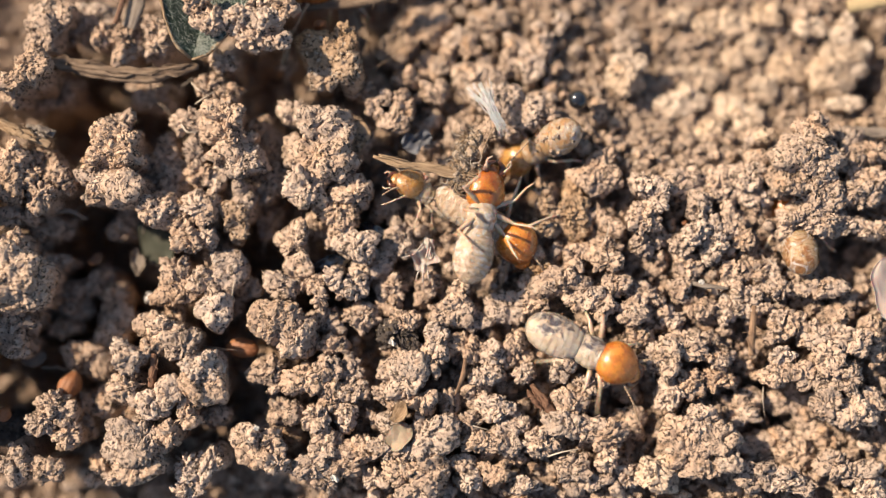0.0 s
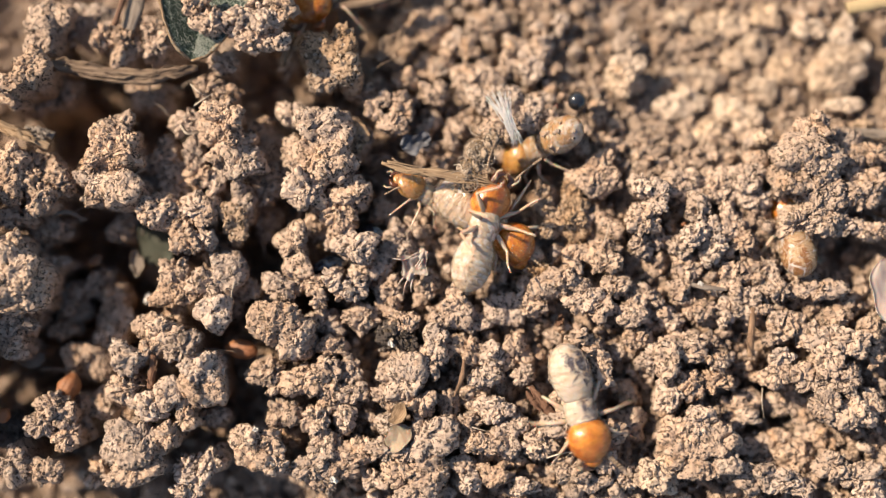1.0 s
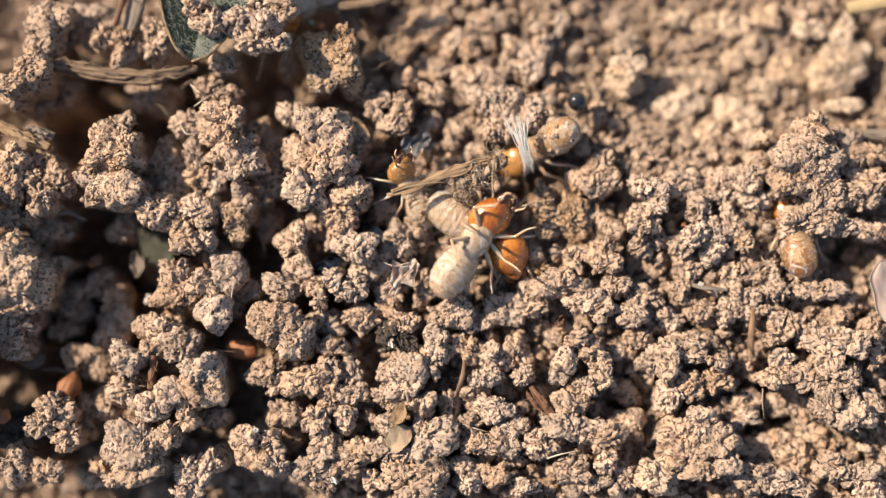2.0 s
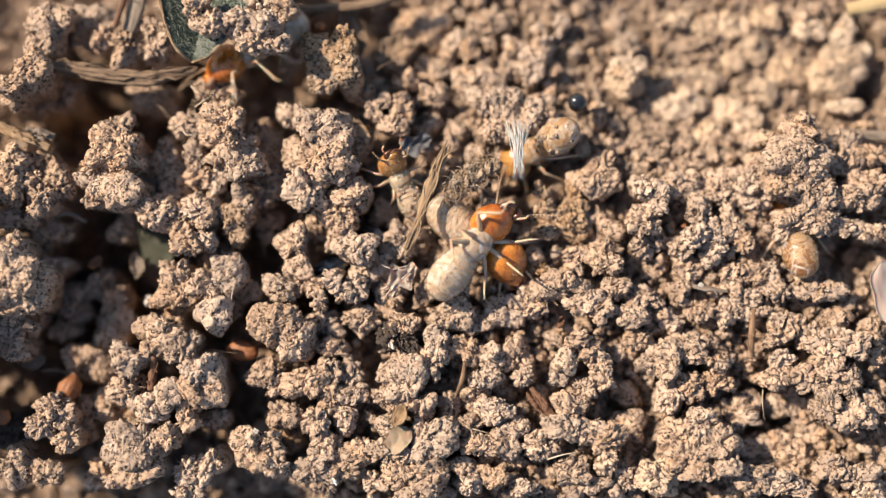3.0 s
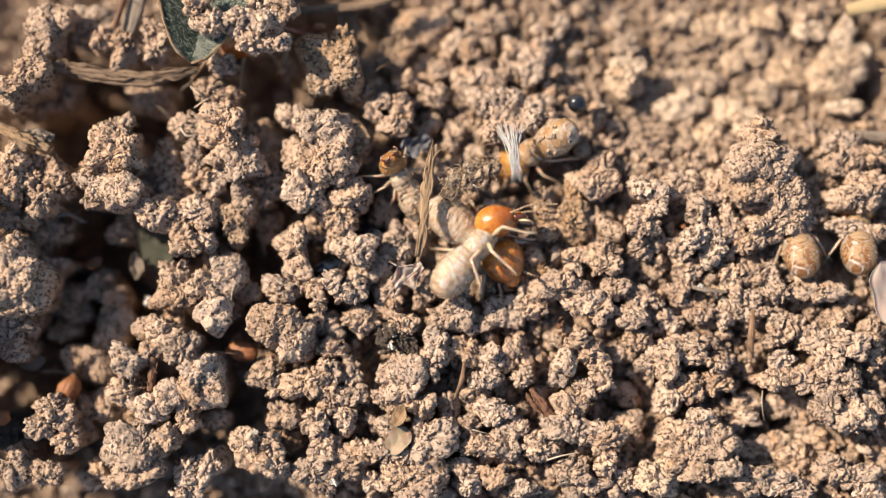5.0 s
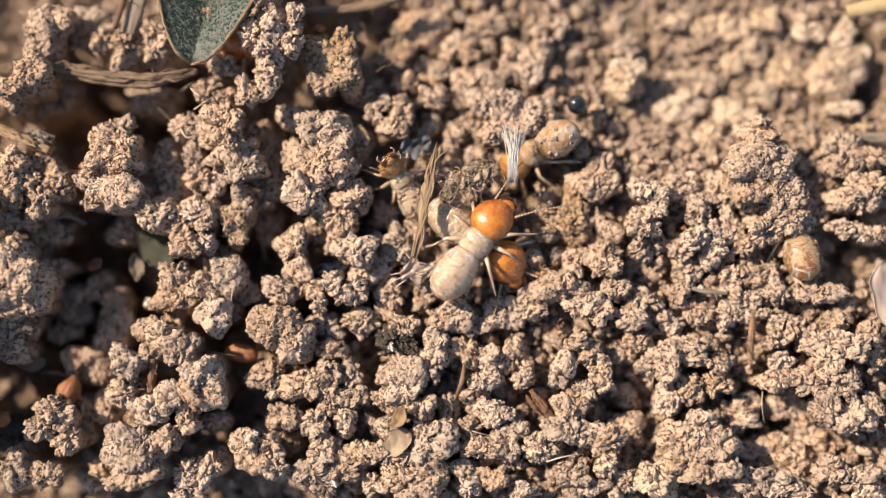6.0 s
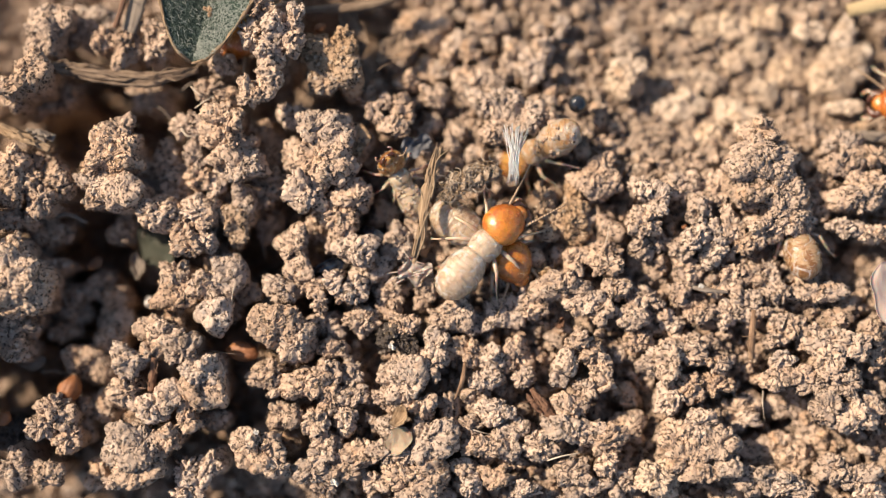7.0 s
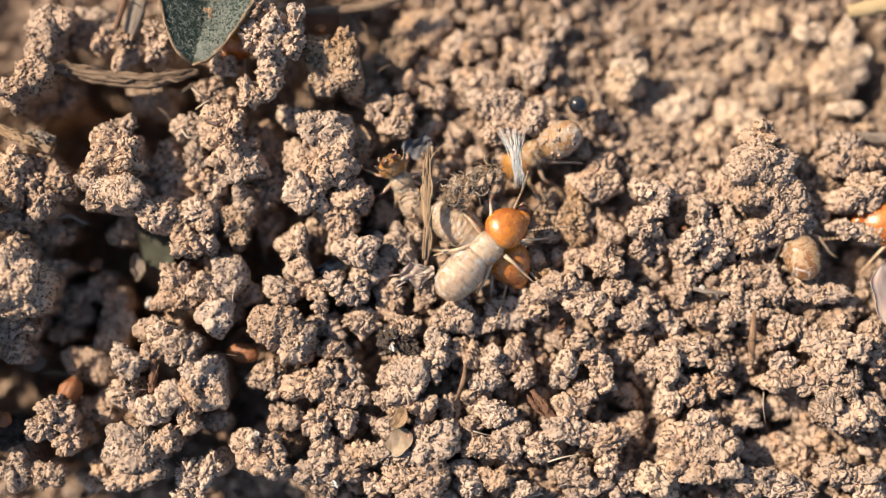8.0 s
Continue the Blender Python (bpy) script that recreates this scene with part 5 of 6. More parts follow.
            beads.append((v * np.array((r * 1.25, r, r)) + np.array(q), f))
        beads.append(tube([tuple(q) for q in line], (0.03 * k, 0.02 * k), 5))
        base = Vector((0.56 * h, sgn * 0.46 * h, 0.12 * h))
        fe = part("feeler", mesh_of("feeler", *joined(beads), FEELER), head, Matrix.Translation(base * MM), "beaded pale feeler")
        feelers.append((fe, base))
    legs = []
    for sgn in (1, -1):
        for x, y, z, deg in LEG_ROOTS:
            d = Vector((math.cos(radians(deg)), sgn * math.sin(radians(deg)), 0))
            knee, ankle = d * 0.80 * k + Vector((0, 0, (0.24 - droop) * k)), d * 1.45 * k + Vector((0, 0, (-0.46 - droop) * k))
            toe = d * 1.80 * k + Vector((0, 0, (-0.54 - droop) * k))
            line = [(0, 0, 0), tuple(knee * 0.5), tuple(knee), tuple((knee + ankle) / 2), tuple(ankle), tuple(toe)]
            v, f = tube(line, (0.08 * k, 0.105 * k, 0.065 * k, 0.055 * k, 0.04 * k, 0.024 * k), 8)
            root = Vector((x * k, sgn * y * k, z * k))
            leg = part("leg", mesh_of("leg", v, f, LIMB), bug, Matrix.Translation(root * MM))
            legs.append((leg, root, sgn))
    return {"bug": bug, "head": head, "feelers": feelers, "legs": legs, "k": k}


def lying(ax, ay, hx, hy, z, roll=0.0, pitch=0.0):
    """The pose of a termite whose abdomen is over (ax, ay) and whose head over (hx, hy)."""
    return mat_pose((ax + hx) / 2, (ay + hy) / 2, z) @ pose(0, 0, 0, 0, 0, math.degrees(math.atan2(hy - ay, hx - ax))) @ pose(0, 0, 0, roll, pitch, 0)


AT0 = Matrix.Translation((0, 0, -0.002))
walker = termite(AT0, "worker termite with amber head and dark gut, walking over crumbs", GUTDARK, 0.95, dust=0.3, film=CLEARFILM, plates=0)
upper = termite(AT0, "pale worker termite with amber head, climbing over another", GUTPALE, 0.92, -0.25, plates=0)
lower = termite(AT0, "worker termite with large amber head, under another", GUTPALE, 0.95, dust=2.0, plates=0)
hauler = termite(AT0, "dusty worker termite tugging at straw and dirt", GUTPALE, 0.66, dust=4.0, film=DUSTYFILM, plates=0, skull=DUSTYHEAD, feel=0.55, grime=60)
digger = termite(AT0, "amber worker termite with dusty whitish tail, half hidden in soil", GUTAMBER, 0.80, dust=3.0, film=TAILFILM, plates=0, skull=DUSTYHEAD, grime=34)
burrower = termite(AT0, "worker termite half under a crumbly clod", GUTAMBER, 0.82, dust=1.0, film=AMBERFILM, plates=0)
follower = termite(AT0, "worker termite backing out of a dark hollow", GUTAMBER, 0.8, film=AMBERFILM, plates=0)
comer = termite(AT0, "worker termite with amber head at a cave's mouth", GUTPALE, 1.0)
creeper = termite(AT0, "worker termite creeping under a leaf and clods", GUTPALE, 0.95)


# ---- what the termites drag about ----
def dirt_bundle():
    """Chewed dirt and rootlets in a matted roll along x."""
    ob = holder("dirt_bundle", AT0, "matted grey-brown bundle of dirt and rootlets", "dirt bundle")
    for i, (x, y) in enumerate(((-0.62, 0.0), (-0.1, 0.08), (0.45, -0.04))):
        part("lump", mesh_of("lump", *crumbly((0.44, 0.35, 0.30), 5, 14, 0.075, 900 + i), BUNDLE), ob, pose(x * MM, y * MM, 0))
    g = np.random.default_rng(41)
    for i in range(190):
        a = np.array((g.uniform(-1.0, 0.95), g.uniform(-0.34, 0.34), g.uniform(0.12, 0.36)))
        d = g.normal(size=3) * np.array((0.10, 0.10, 0.05))
        e = np.cross(d, (0.1, 0.2, 1.0)) * g.choice((-1, 1))
        q = curve_points([a, a + d, a + d * 1.6 + e * 0.8, a + d * 1.4 + e * 1.8], 8)
        part("rootlet", mesh_of("rootlet", *tube(q, (0.019, 0.016, 0.009), 5), (FIBRE, STRAW, GREYSTRAW, STRAW)[i % 4]), ob)
    return ob


BUNDLE = soil("grey brown dirt", (0.54, 0.42, 0.32), (0.40, 0.31, 0.235), (0.22, 0.165, 0.125))
bundle = dirt_bundle()


def silk_tuft():
    """White silky strands from one root, fanned at the lower end."""
    ob = holder("silk_tuft", AT0, "white silky tuft of fibres, frayed at the end", "tuft")
    g = np.random.default_rng(17)
    for i in range(60):
        s = g.uniform(-1, 1)
        tip = (g.uniform(0.45, 1.15), s * 0.16 + g.normal(0, 0.06), g.uniform(-0.05, 0.12))
        q = curve_points([(-0.7 + g.uniform(-0.35, 0.5), s * 0.42 + g.normal(0, 0.10), 0.0), (-0.1, s * 0.15 + g.normal(0, 0.05), 0.08 * g.uniform(0, 2)), (0.4, s * 0.12 + g.normal(0, 0.05), 0.1), tip], 9)
        part("strand", mesh_of("strand", *tube(q, (0.009, 0.020, 0.006), 5), WHITEHAIR), ob)
    return ob


tuft = silk_tuft()


def long_straw():
    line = curve_points([(-2.05, 0.02, 0.0), (-1.0, -0.05, 0.03), (0.2, 0.05, 0.05), (1.2, 0.0, 0.0), (2.05, -0.12, 0.02)], 20)
    ob = thing("straw", mesh_of("straw", *tube(line, (0.05, 0.14, 0.19, 0.17, 0.05), 10, 0.16, 3, 0.40), STRAW), AT0, "flat split tan straw dragged by termites", "straw")
    g = np.random.default_rng(23)
    for i in range(15):
        x = g.uniform(-1.9, 1.2)
        y = g.uniform(-0.17, 0.17)
        q = curve_points([(x, y, 0.06), (x + 0.5, y + g.normal(0, 0.04), 0.11), (x + g.uniform(0.8, 1.3), y + g.normal(0, 0.10), 0.09)], 8)
        part("fibre", mesh_of("fibre", *tube(q, (0.035, 0.035, 0.012), 5), STRAW), ob)
    return ob


straw = long_straw()


def skin_scrap():
    """A white shed skin: a crumpled film with torn lobes."""
    ob = thing("shed_skin", mesh_of("shed_skin", *sheet(1.2, 0.42, lambda s: 0.45 + 0.45 * math.sin(2.6 * s + 0.4) + 0.12 * math.sin(17 * s), 0.12, 0.25, 0.03, 26, 15, 0.8, 6), SKIN), AT0, "crumpled whitish shed insect skin", "insect skin")
    g = np.random.default_rng(29)
    for i in range(7):
        a = (g.uniform(-0.5, 0.4), g.uniform(-0.25, 0.25), 0.1)
        q = curve_points([a, (a[0] - 0.3, a[1] * 1.6, 0.2), (a[0] - g.uniform(0.3, 0.7), a[1] * 2.2 + g.normal(0, 0.1), 0.05)], 7)
        part("shred", mesh_of("shred", *tube(q, (0.035, 0.03, 0.012), 5, 0, 0, 0.6), SKIN), ob)
    return ob


SKIN = plain("shed skin film", (0.54, 0.46, 0.41), (0.38, 0.30, 0.25), 2.5, 0.35, 0.03, Subsurface_Weight=0.2, Subsurface_Scale=0.0002)
skin = skin_scrap()


def loose_clod(lobes, label, material=None):
    """A clod that is shifted by the termites; lobes (x, y, z, radius, radius, radius) round its middle."""
    ob = None
    for i, (x, y, z, rx, ry, rz) in enumerate(lobes):
        v, f = crumbly((rx, ry, rz), 6 if rx > 0.7 else 5, 22, 0.10, 1200 + i + int(10 * len(lobes)))
        me = mesh_of("soil_clod" if ob is None else "lump", v + np.array((x, y, z)), f, material or SOIL)
        if ob is None:
            ob = thing("soil_clod", me, AT0, label, "soil clod", "soil clods")
        else:
            part("lump", me, ob)
    return ob


perched = loose_clod(((0.0, 0.25, 0.0, 0.62, 0.50, 0.45), (-0.95, 0.2, 0.05, 0.62, 0.48, 0.42), (0.85, 0.1, 0.0, 0.60, 0.52, 0.45), (-1.6, 0.75, 0.05, 0.42, 0.42, 0.36),
                      (1.45, 0.75, 0.0, 0.45, 0.50, 0.40), (0.35, -0.45, 0.02, 0.55, 0.36, 0.36), (1.05, -0.55, 0.0, 0.42, 0.32, 0.3), (0.45, 0.95, 0.0, 0.5, 0.4, 0.35)), "knobbly tan clod perched on the green leaf")
hooded = loose_clod(((0.0, 0.0, 0.0, 1.12, 0.86, 0.62), (-0.75, -0.85, -0.2, 0.62, 0.66, 0.6), (0.2, -1.45, -0.2, 0.85, 0.80, 0.62), (-0.4, -2.35, -0.25, 0.72, 0.55, 0.5), (0.72, -2.3, -0.3, 0.55, 0.5, 0.45), (0.1, 0.85, -0.1, 0.6, 0.4, 0.5)), "knobbly tan clod with a termite beneath")


# ---- what moves ----
def motions():
    def crawl(bug, rows):
        walk(bug["bug"], [(t, lying(ax, ay, hx, hy, z, roll, pitch)) for t, ax, ay, hx, hy, z, roll, pitch in rows])

    def turn(ob, base, rows):
        walk(ob, [(t, Matrix.Translation(base * MM) @ pose(0, 0, 0, *a)) for t, *a in rows])

    def step(bug, until, swing=14, beat=0.15):
        """Legs swing in turn until a time, then rest."""
        for i, (leg, root, sgn) in enumerate(bug["legs"]):
            phase, rows, t = (0 if i % 2 == 0 else 1), [], 0.0
            while t < until:
                rows.append((t, 6 * sgn * (1 if phase else -1), 0, sgn * swing * (1 if phase else -1)))
                phase, t = 1 - phase, t + beat
            turn(leg, root, rows + [(until, 0, 0, 0), (8.0, 0, 0, 0)])

    def grope(bug, seed, spread=22, lift=14, start=0.0, folded=lambda t: 0.0):
        """Feelers wave and legs stir without going anywhere; folded legs lie over the belly."""
        g = random.Random(seed)
        for fe, base in bug["feelers"]:
            turn(fe, base, [(t * 0.5, g.uniform(-5, 5), g.uniform(-lift, lift), g.uniform(-spread, spread)) for t in range(17)])
        if start is not None:
            for leg, root, sgn in bug["legs"]:
                turn(leg, root, [(t * 0.8, g.uniform(-12, 12) - sgn * folded(t * 0.8), 0, g.uniform(-16, 16)) for t in range(11)])

    def nod(bug, rows):
        walk(bug["head"], [(t, pose(1.2 * bug["k"] * MM, 0, 0.05 * MM, rx, ry, rz)) for t, rx, ry, rz in rows])

    def shift(ob, rows):
        walk(ob, [(t, laid(x, y, z, rz, rx, ry)) for t, x, y, z, rz, rx, ry in rows])

    crawl(walker, [
        (0.00, 3.89, -3.17, 5.97, -4.14, 0.95, 0, 0),
        (0.10, 4.03, -3.36, 6.40, -4.56, 0.95, 0, 0),
        (0.20, 4.26, -3.80, 6.60, -5.00, 0.95, 0, 0),
        (0.30, 4.31, -3.84, 6.70, -4.68, 0.95, 0, 0),
        (0.40, 4.29, -3.77, 6.85, -4.56, 0.95, 0, 0),
        (0.50, 4.51, -3.81, 6.91, -4.41, 0.95, 0, 0),
        (0.60, 4.28, -3.76, 6.82, -4.29, 0.95, 0, 0),
        (0.70, 4.34, -4.01, 6.39, -4.74, 0.95, 0, 0),
        (0.80, 4.55, -4.31, 5.58, -6.37, 0.95, 0, 0),
        (0.90, 4.62, -4.62, 5.98, -6.81, 0.95, 0, 0),
        (1.00, 4.41, -4.53, 4.99, -6.65, 0.95, 0, 0),
        (1.10, 4.29, -5.00, 4.64, -7.18, 0.95, 0, 0),
        (1.20, 3.57, -6.21, 3.53, -8.36, 0.95, 0, 0),
        (1.30, 3.62, -6.26, 3.74, -8.59, 0.95, 0, 0),
        (1.50, 3.75, -7.48, 3.87, -9.69, 0.95, 0, 0),
        (1.70, 3.78, -8.96, 3.86, -11.14, 0.95, 0, 0),
        (2.00, 3.79, -11.10, 3.87, -13.28, 0.60, 0, 0),
        (2.40, 3.80, -13.82, 3.88, -15.99, 0.30, 0, 0),
        (8.00, 3.77, -13.72, 3.85, -15.90, 0.30, 0, 0),
    ])
    crawl(upper, [
        (0.00, 1.03, -0.36, 1.50, 1.88, 1.15, -150, 0),
        (0.50, 1.06, -0.44, 1.49, 1.81, 1.15, -150, 0),
        (1.00, 1.06, -0.51, 1.69, 1.48, 1.15, -148, 0),
        (1.50, 0.55, -0.85, 1.74, 1.21, 1.15, -145, 0),
        (2.80, 0.31, -0.89, 1.71, 0.90, 1.15, -145, 0),
        (3.50, 0.25, -0.96, 1.87, 0.72, 1.15, -140, 0),
        (4.00, 0.23, -0.99, 1.98, 0.86, 1.15, -130, 0),
        (4.50, 0.32, -0.99, 2.11, 0.97, 1.15, -118, 0),
        (4.70, 0.32, -0.99, 2.08, 0.98, 1.15, -112, 0),
        (5.40, 0.32, -0.97, 1.96, 1.11, 1.15, -55, 0),
        (5.80, 0.32, -0.97, 1.84, 1.13, 1.15, -15, 0),
        (6.00, 0.32, -0.96, 1.88, 1.18, 1.15, -8, 0),
        (6.50, 0.30, -1.02, 1.94, 1.00, 1.15, 0, 0),
        (7.00, 0.53, -0.97, 2.21, 0.92, 1.15, 0, 0),
        (7.50, 0.45, -0.95, 2.04, 0.89, 1.15, 0, 0),
        (8.00, 0.51, -0.96, 2.29, 0.83, 1.15, 0, 0),
    ])
    crawl(lower, [
        (0.00, 0.74, 1.38, 2.58, 0.05, 0.35, 20, 0),
        (0.50, 0.69, 1.46, 2.47, 0.15, 0.35, 20, 0),
        (1.00, 0.69, 1.43, 2.51, 0.09, 0.35, 20, 0),
        (1.50, 0.52, 1.23, 2.45, -0.10, 0.35, 15, 0),
        (2.80, 0.43, 0.94, 2.16, -0.43, 0.35, 10, 0),
        (3.50, 0.42, 0.89, 2.30, -0.52, 0.35, 0, 0),
        (4.50, 0.39, 0.91, 2.09, -0.48, 0.35, 0, 0),
        (5.80, 0.45, 0.97, 2.21, -0.44, 0.35, 0, 0),
        (6.50, 0.43, 0.96, 2.25, -0.51, 0.35, 0, 0),
        (7.00, 0.50, 0.90, 2.44, -0.49, 0.35, 0, 0),
        (8.00, 0.45, 0.91, 2.37, -0.52, 0.35, 0, 0),
    ])
    crawl(hauler, [
        (0.00, 0.10, 1.43, -1.29, 2.17, 0.20, 30, -22),
        (0.50, 0.13, 1.45, -1.30, 2.25, 0.20, 40, -22),
        (1.00, 0.17, 1.48, -1.18, 2.16, 0.20, 30, -22),
        (1.50, -0.63, 1.16, -1.30, 2.64, 0.20, 20, -22),
        (1.70, -0.67, 1.23, -1.38, 2.69, 0.20, 20, -22),
        (2.80, -1.07, 1.53, -1.83, 2.97, 0.20, 10, -22),
        (3.50, -1.03, 1.74, -1.83, 3.18, 0.20, 0, -22),
        (4.50, -1.02, 1.70, -1.82, 3.14, 0.20, 10, -22),
        (5.80, -0.98, 1.64, -1.78, 3.04, 0.20, 0, -22),
        (6.50, -1.06, 1.71, -1.88, 3.11, 0.20, 0, -22),
        (8.00, -1.02, 1.61, -1.86, 3.05, 0.20, 0, -22),
    ])
    crawl(digger, [
        (0.00, 4.15, 3.82, 2.49, 3.09, -0.10, 0, 38),
        (1.00, 4.27, 3.96, 2.56, 3.22, -0.10, 10, 38),
        (1.50, 4.18, 3.92, 2.48, 3.14, -0.10, 0, 38),
        (3.50, 4.13, 3.96, 2.43, 3.16, -0.10, 0, 38),
        (4.50, 4.10, 3.94, 2.40, 3.12, -0.10, 5, 38),
        (6.50, 4.16, 3.95, 2.46, 3.17, -0.10, 0, 38),
        (8.00, 4.18, 3.93, 2.48, 3.16, -0.10, 0, 38),
    ])
    crawl(burrower, [
        (0.00, 12.50, -0.32, 12.38, 1.70, -0.15, 0, 30),
        (1.00, 12.47, -0.35, 12.37, 1.71, -0.15, 0, 30),
        (3.50, 12.56, -0.33, 12.40, 1.73, -0.15, 5, 30),
        (4.50, 12.57, -0.29, 12.45, 1.73, -0.15, 0, 30),
        (6.50, 12.61, -0.36, 12.43, 1.70, -0.15, 0, 30),
        (8.00, 12.57, -0.34, 12.41, 1.72, -0.15, 0, 30),
    ])
    crawl(follower, [
        (0.00, 15.80, 1.32, 16.07, 3.66, -2.10, 0, 32),
        (3.50, 15.83, 1.44, 16.10, 3.77, -2.10, 0, 32),
        (3.75, 15.22, 0.60, 15.52, 2.86, -0.90, 0, 32),
        (4.00, 14.89, 0.12, 15.21, 2.35, -0.25, 0, 32),
        (4.20, 14.77, -0.09, 15.11, 2.13, -0.15, 0, 32),
        (4.50, 14.66, -0.37, 15.02, 1.84, -0.10, 0, 32),
        (4.70, 14.60, -0.41, 14.97, 1.81, -0.10, 0, 32),
        (5.30, 14.48, -0.34, 14.92, 1.88, -0.10, 0, 32),
        (5.80, 14.38, -0.21, 14.88, 2.01, -0.15, 0, 32),
        (5.95, 15.18, 0.59, 15.55, 2.87, -1.20, 0, 32),
        (6.15, 15.83, 1.51, 16.11, 3.84, -2.10, 0, 32),
        (8.00, 15.80, 1.52, 16.07, 3.85, -2.10, 0, 32),
    ])
    crawl(comer, [
        (0.00, 20.33, 5.29, 18.01, 5.39, -0.10, 0, 0),
        (6.10, 20.36, 5.47, 18.04, 5.57, -0.10, 0, 0),
        (6.40, 17.92, 5.52, 15.60, 5.56, -0.10, 0, 0),
        (6.60, 17.88, 5.59, 15.55, 5.66, -0.10, 0, 0),
        (6.80, 17.93, 5.75, 15.62, 5.75, -0.10, 0, 0),
        (7.00, 18.72, 5.13, 16.45, 5.23, -0.10, 0, 0),
        (7.40, 19.02, 2.29, 16.81, 2.50, -0.10, 0, 0),
        (7.80, 18.16, 0.70, 15.86, 0.90, -0.10, 0, 0),
        (8.00, 17.86, 0.81, 15.55, 0.99, -0.10, 0, 0),
    ])
    crawl(creeper, [
        (0.00, -2.95, 10.52, -4.37, 9.59, 0.00, 0, 0),
        (0.80, -2.92, 10.15, -4.29, 9.21, 0.00, 0, 0),
        (1.20, -3.53, 10.06, -4.90, 8.67, 0.00, 0, 0),
        (1.50, -3.61, 10.06, -4.98, 8.59, 0.00, 0, 0),
        (1.70, -3.74, 10.17, -5.15, 8.84, 0.00, 0, 0),
        (2.20, -4.58, 8.61, -6.41, 7.78, -0.30, 0, 0),
        (2.80, -5.93, 7.10, -7.69, 6.73, 0.20, 60, 0),
        (2.90, -5.89, 7.11, -7.61, 6.72, 0.20, 60, 0),
        (3.10, -6.34, 8.09, -7.23, 6.70, 0.20, 30, 0),
        (3.30, -6.40, 8.33, -7.11, 6.81, 0.10, 20, 0),
        (3.60, -6.40, 9.42, -7.19, 7.77, -0.10, 0, 0),
        (8.00, -6.43, 9.50, -7.22, 7.84, -0.10, 0, 0),
    ])
    shift(bundle, [
        (0.0, 0.72, 2.90, 1.30, 72, 0, 0),
        (0.5, 0.91, 2.97, 1.30, 70, 0, 0),
        (1.0, 1.20, 2.95, 1.30, 62, 0, 0),
        (1.5, 1.41, 2.60, 1.30, 50, 0, 0),
        (1.7, 1.35, 2.51, 1.30, 45, 0, 0),
        (2.8, 1.09, 2.42, 1.20, 35, 0, 0),
        (3.5, 0.86, 2.44, 1.20, 30, 0, 0),
        (4.5, 0.97, 2.48, 1.20, 28, 0, 0),
        (6.5, 0.92, 2.37, 1.20, 25, 0, 0),
        (8.0, 1.02, 2.26, 1.20, 25, 0, 0),
    ])
    shift(tuft, [
        (0.0, 1.62, 4.71, 1.30, -62, 0, 0),
        (0.5, 1.89, 4.70, 1.30, -60, 0, 0),
        (1.0, 2.22, 4.41, 1.30, -68, 0, 0),
        (1.5, 2.85, 3.62, 1.30, -72, 0, 0),
        (1.7, 2.81, 3.59, 1.30, -74, 0, 0),
        (2.8, 2.61, 3.39, 1.30, -84, 0, 0),
        (3.5, 2.51, 3.39, 1.30, -98, 0, 0),
        (4.5, 2.43, 3.35, 1.30, -80, 0, 0),
        (6.5, 2.44, 3.26, 1.30, -95, 0, 0),
        (8.0, 2.48, 3.20, 1.30, -82, 0, 0),
    ])
    shift(straw, [
        (0.0, -0.42, 2.52, 1.50, -12, 0, 0),
        (0.5, -0.33, 2.53, 1.50, -12, 0, 0),
        (1.0, -0.09, 2.38, 1.50, -11, 0, 0),
        (1.5, 0.12, 2.36, 1.50, 10, 0, 0),
        (1.7, 0.14, 2.44, 1.50, 9, 0, 0),
        (2.3, -0.27, 2.10, 1.50, 38, 0, 0),
        (2.8, -0.66, 1.63, 1.50, 60, 0, 0),
        (3.0, -0.58, 1.59, 1.50, 70, 0, 0),
        (3.5, -0.61, 1.46, 1.50, 80, 0, 0),
        (4.5, -0.58, 1.50, 1.50, 85, 0, 0),
        (5.8, -0.58, 1.49, 1.50, 79, 0, 0),
        (6.5, -0.65, 1.49, 1.50, 79, 0, 0),
        (7.0, -0.60, 1.44, 1.50, 79, 0, 0),
        (7.5, -0.58, 1.47, 1.50, 84, 0, 0),
        (8.0, -0.56, 1.47, 1.50, 89, 0, 0),
    ])
    shift(skin, [
        (0.0, -0.65, -0.38, 0.75, 70, 0, 0),
        (0.3, -0.82, -0.56, 0.75, 60, 0, 0),
        (1.0, -0.95, -0.64, 0.70, 50, 0, 0),
        (1.5, -1.21, -0.83, 0.60, 40, 0, 0),
        (3.5, -1.42, -1.01, 0.60, 35, 0, 0),
        (4.5, -1.40, -1.01, 0.60, 35, 0, 0),
        (5.8, -0.85, -0.75, 0.60, 10, 0, 0),
        (6.5, -0.98, -0.76, 0.60, 5, 0, 0),
        (8.0, -0.93, -0.82, 0.60, 5, 0, 0),
    ])
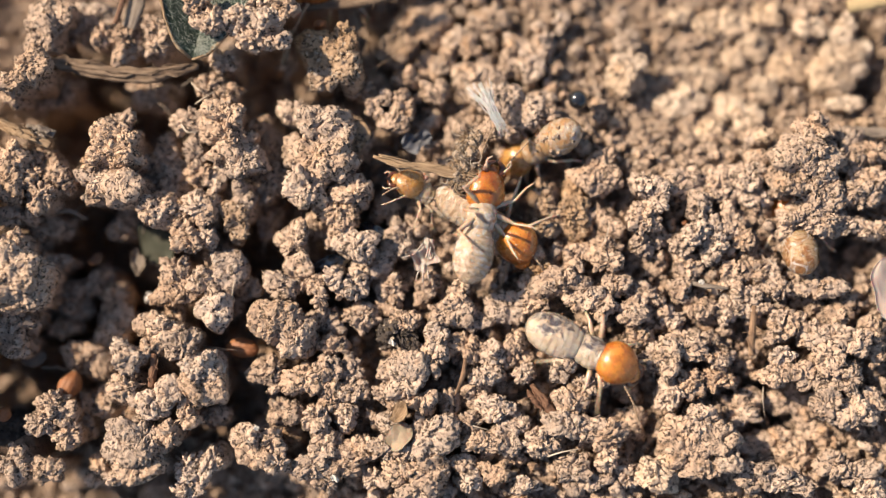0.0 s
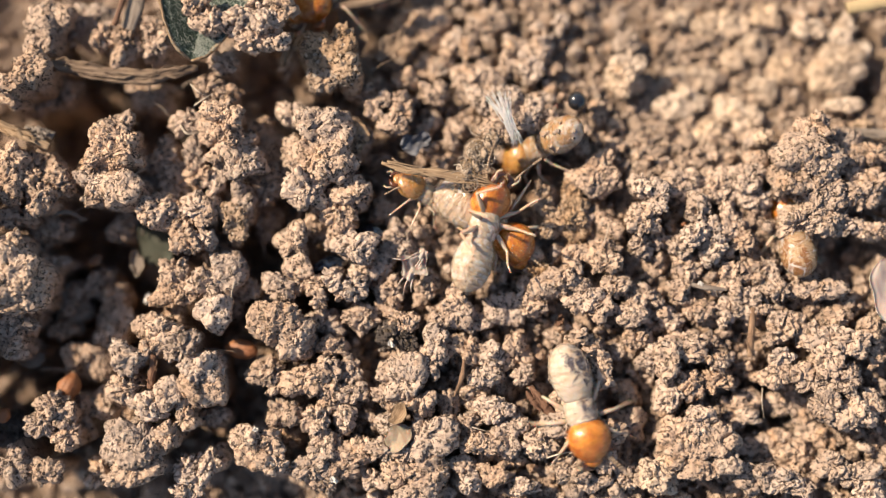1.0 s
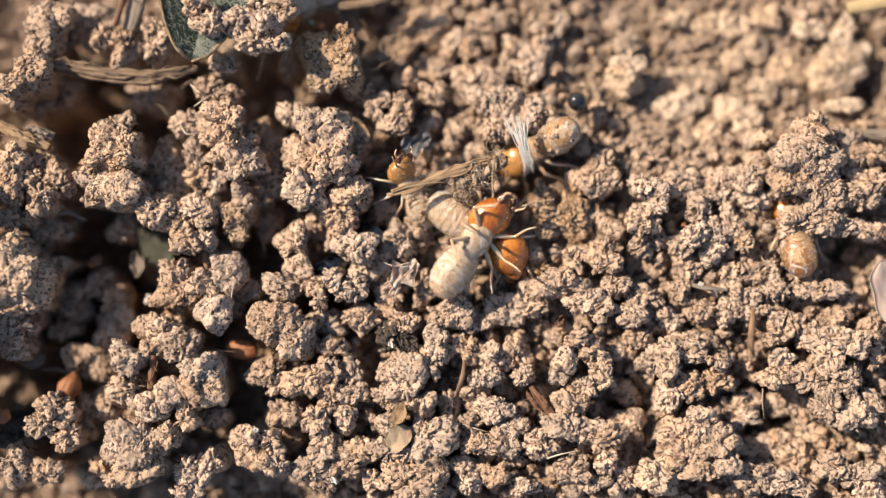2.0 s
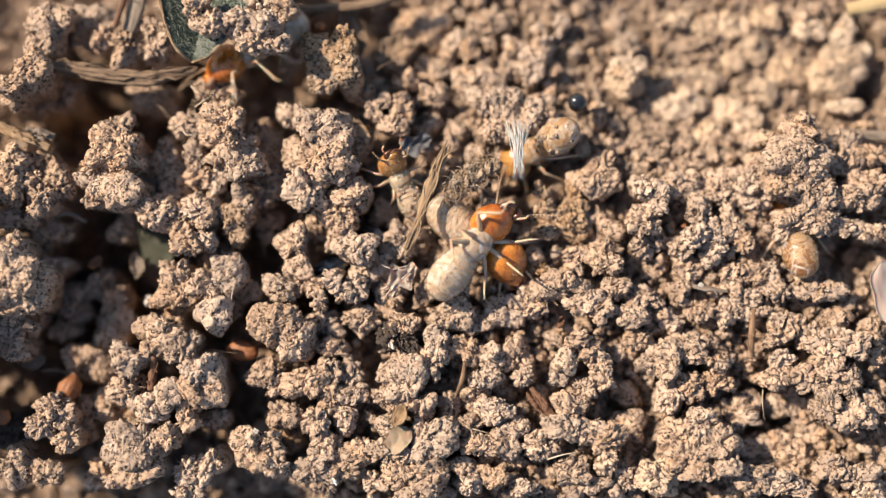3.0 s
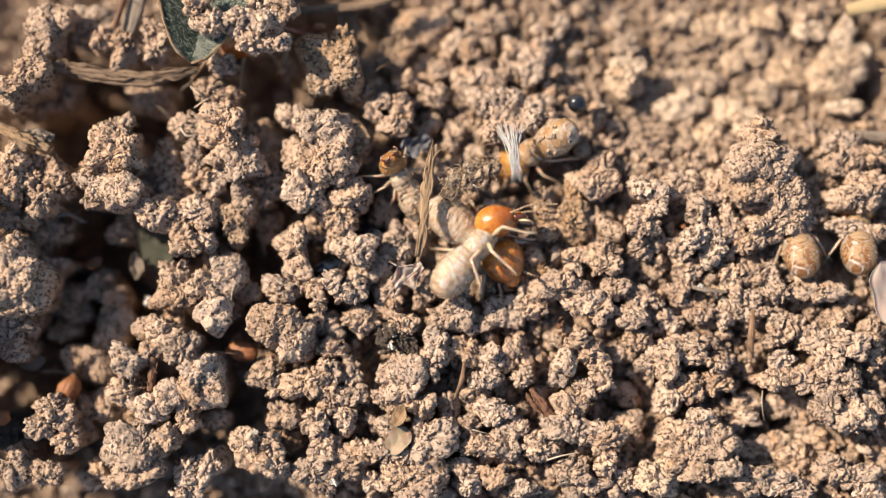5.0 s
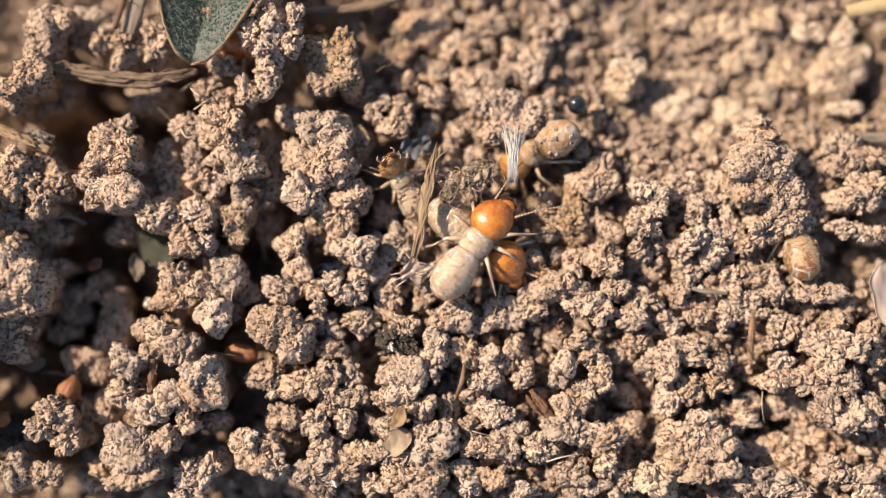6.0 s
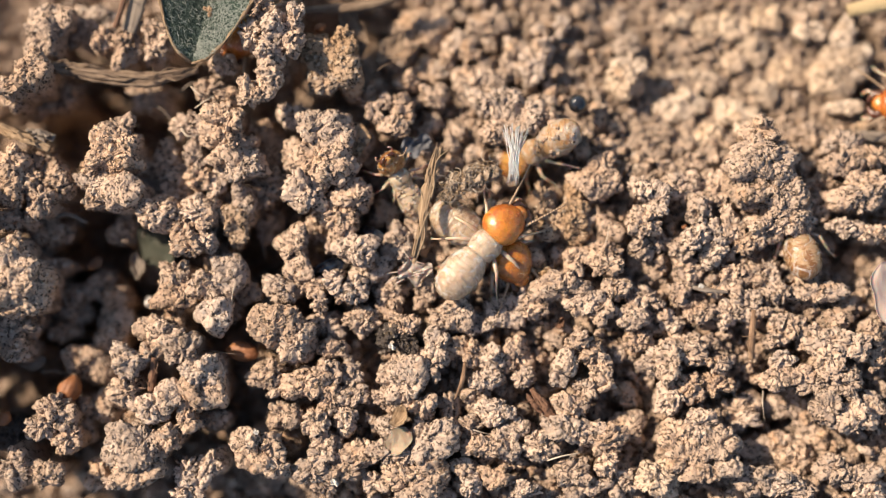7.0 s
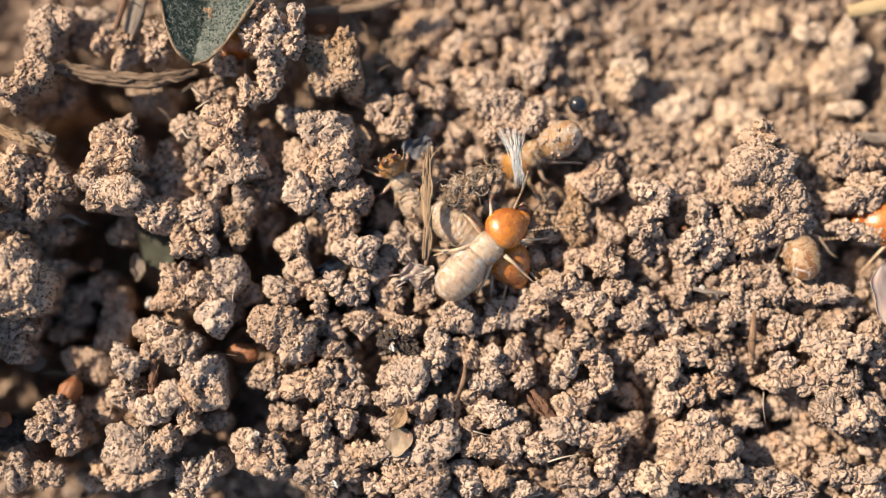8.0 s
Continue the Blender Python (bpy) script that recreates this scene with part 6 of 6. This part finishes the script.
    shift(perched, [
        (0.0, -6.89, 7.41, 1.75, 0, 0, 0),
        (5.4, -6.86, 7.49, 1.75, 0, 0, 0),
        (5.7, -6.65, 7.55, 1.85, 15, 0, 0),
        (5.8, -6.44, 7.58, 1.90, 30, 0, 0),
        (5.9, -5.83, 7.23, 1.60, 65, 0, 0),
        (6.0, -5.75, 6.85, 1.40, 84, 0, 0),
        (6.1, -5.73, 6.82, 1.40, 85, 0, 0),
        (8.0, -5.74, 6.83, 1.40, 85, 0, 0),
    ])
    shift(hooded, [
        (0.0, 12.87, 3.18, 0.50, 0, 0, 0),
        (1.0, 12.96, 3.27, 0.50, 0, 0, 0),
        (2.8, 12.65, 3.28, 0.50, 4, 0, 0),
        (3.5, 12.15, 3.29, 0.55, 8, 0, 0),
        (4.0, 11.75, 3.25, 0.55, 12, 0, 0),
        (4.5, 11.34, 3.17, 0.50, 14, 0, 0),
        (5.8, 11.23, 3.24, 0.50, 14, 0, 0),
        (8.0, 11.22, 3.13, 0.50, 14, 0, 0),
    ])
    step(walker, 2.4)
    grope(upper, 3, folded=lambda t: 50.0 if t < 5 else 20.0 if t < 6 else 0.0)
    for bug, seed in ((lower, 4), (hauler, 5), (digger, 6), (burrower, 7), (follower, 8), (comer, 9), (creeper, 10)):
        grope(bug, seed)
    grope(walker, 11, start=None)
    nod(upper, [(0.0, 0, 12, 0), (1.0, 0, 18, 0), (2.8, 0, 25, 0), (3.5, 0, 30, 0), (4.5, 0, 45, 0), (5.2, 0, 30, -5), (6.0, 0, 14, -10), (8.0, 0, 14, -14)])
    nod(lower, [(0.0, 0, 10, -40), (1.5, 0, 12, -40), (3.5, 0, 14, -25), (8.0, 0, 14, -25)])
    nod(hauler, [(0.0, 0, 10, 10), (1.0, 0, 5, 5), (1.5, 0, -25, -20), (2.8, 0, -50, -15), (3.5, 0, -45, -25), (4.0, 0, -60, 5), (4.5, 0, -65, 5), (5.8, 0, -60, 10), (6.5, 0, -45, -15), (7.0, 0, -60, 10), (8.0, 0, -60, 0)])
    nod(walker, [(0.0, 0, 20, -8), (0.5, 0, 15, -12), (0.7, 0, 15, -25), (0.9, 0, 15, -5), (1.2, 0, 10, 0), (8.0, 0, 10, 0)])


motions()
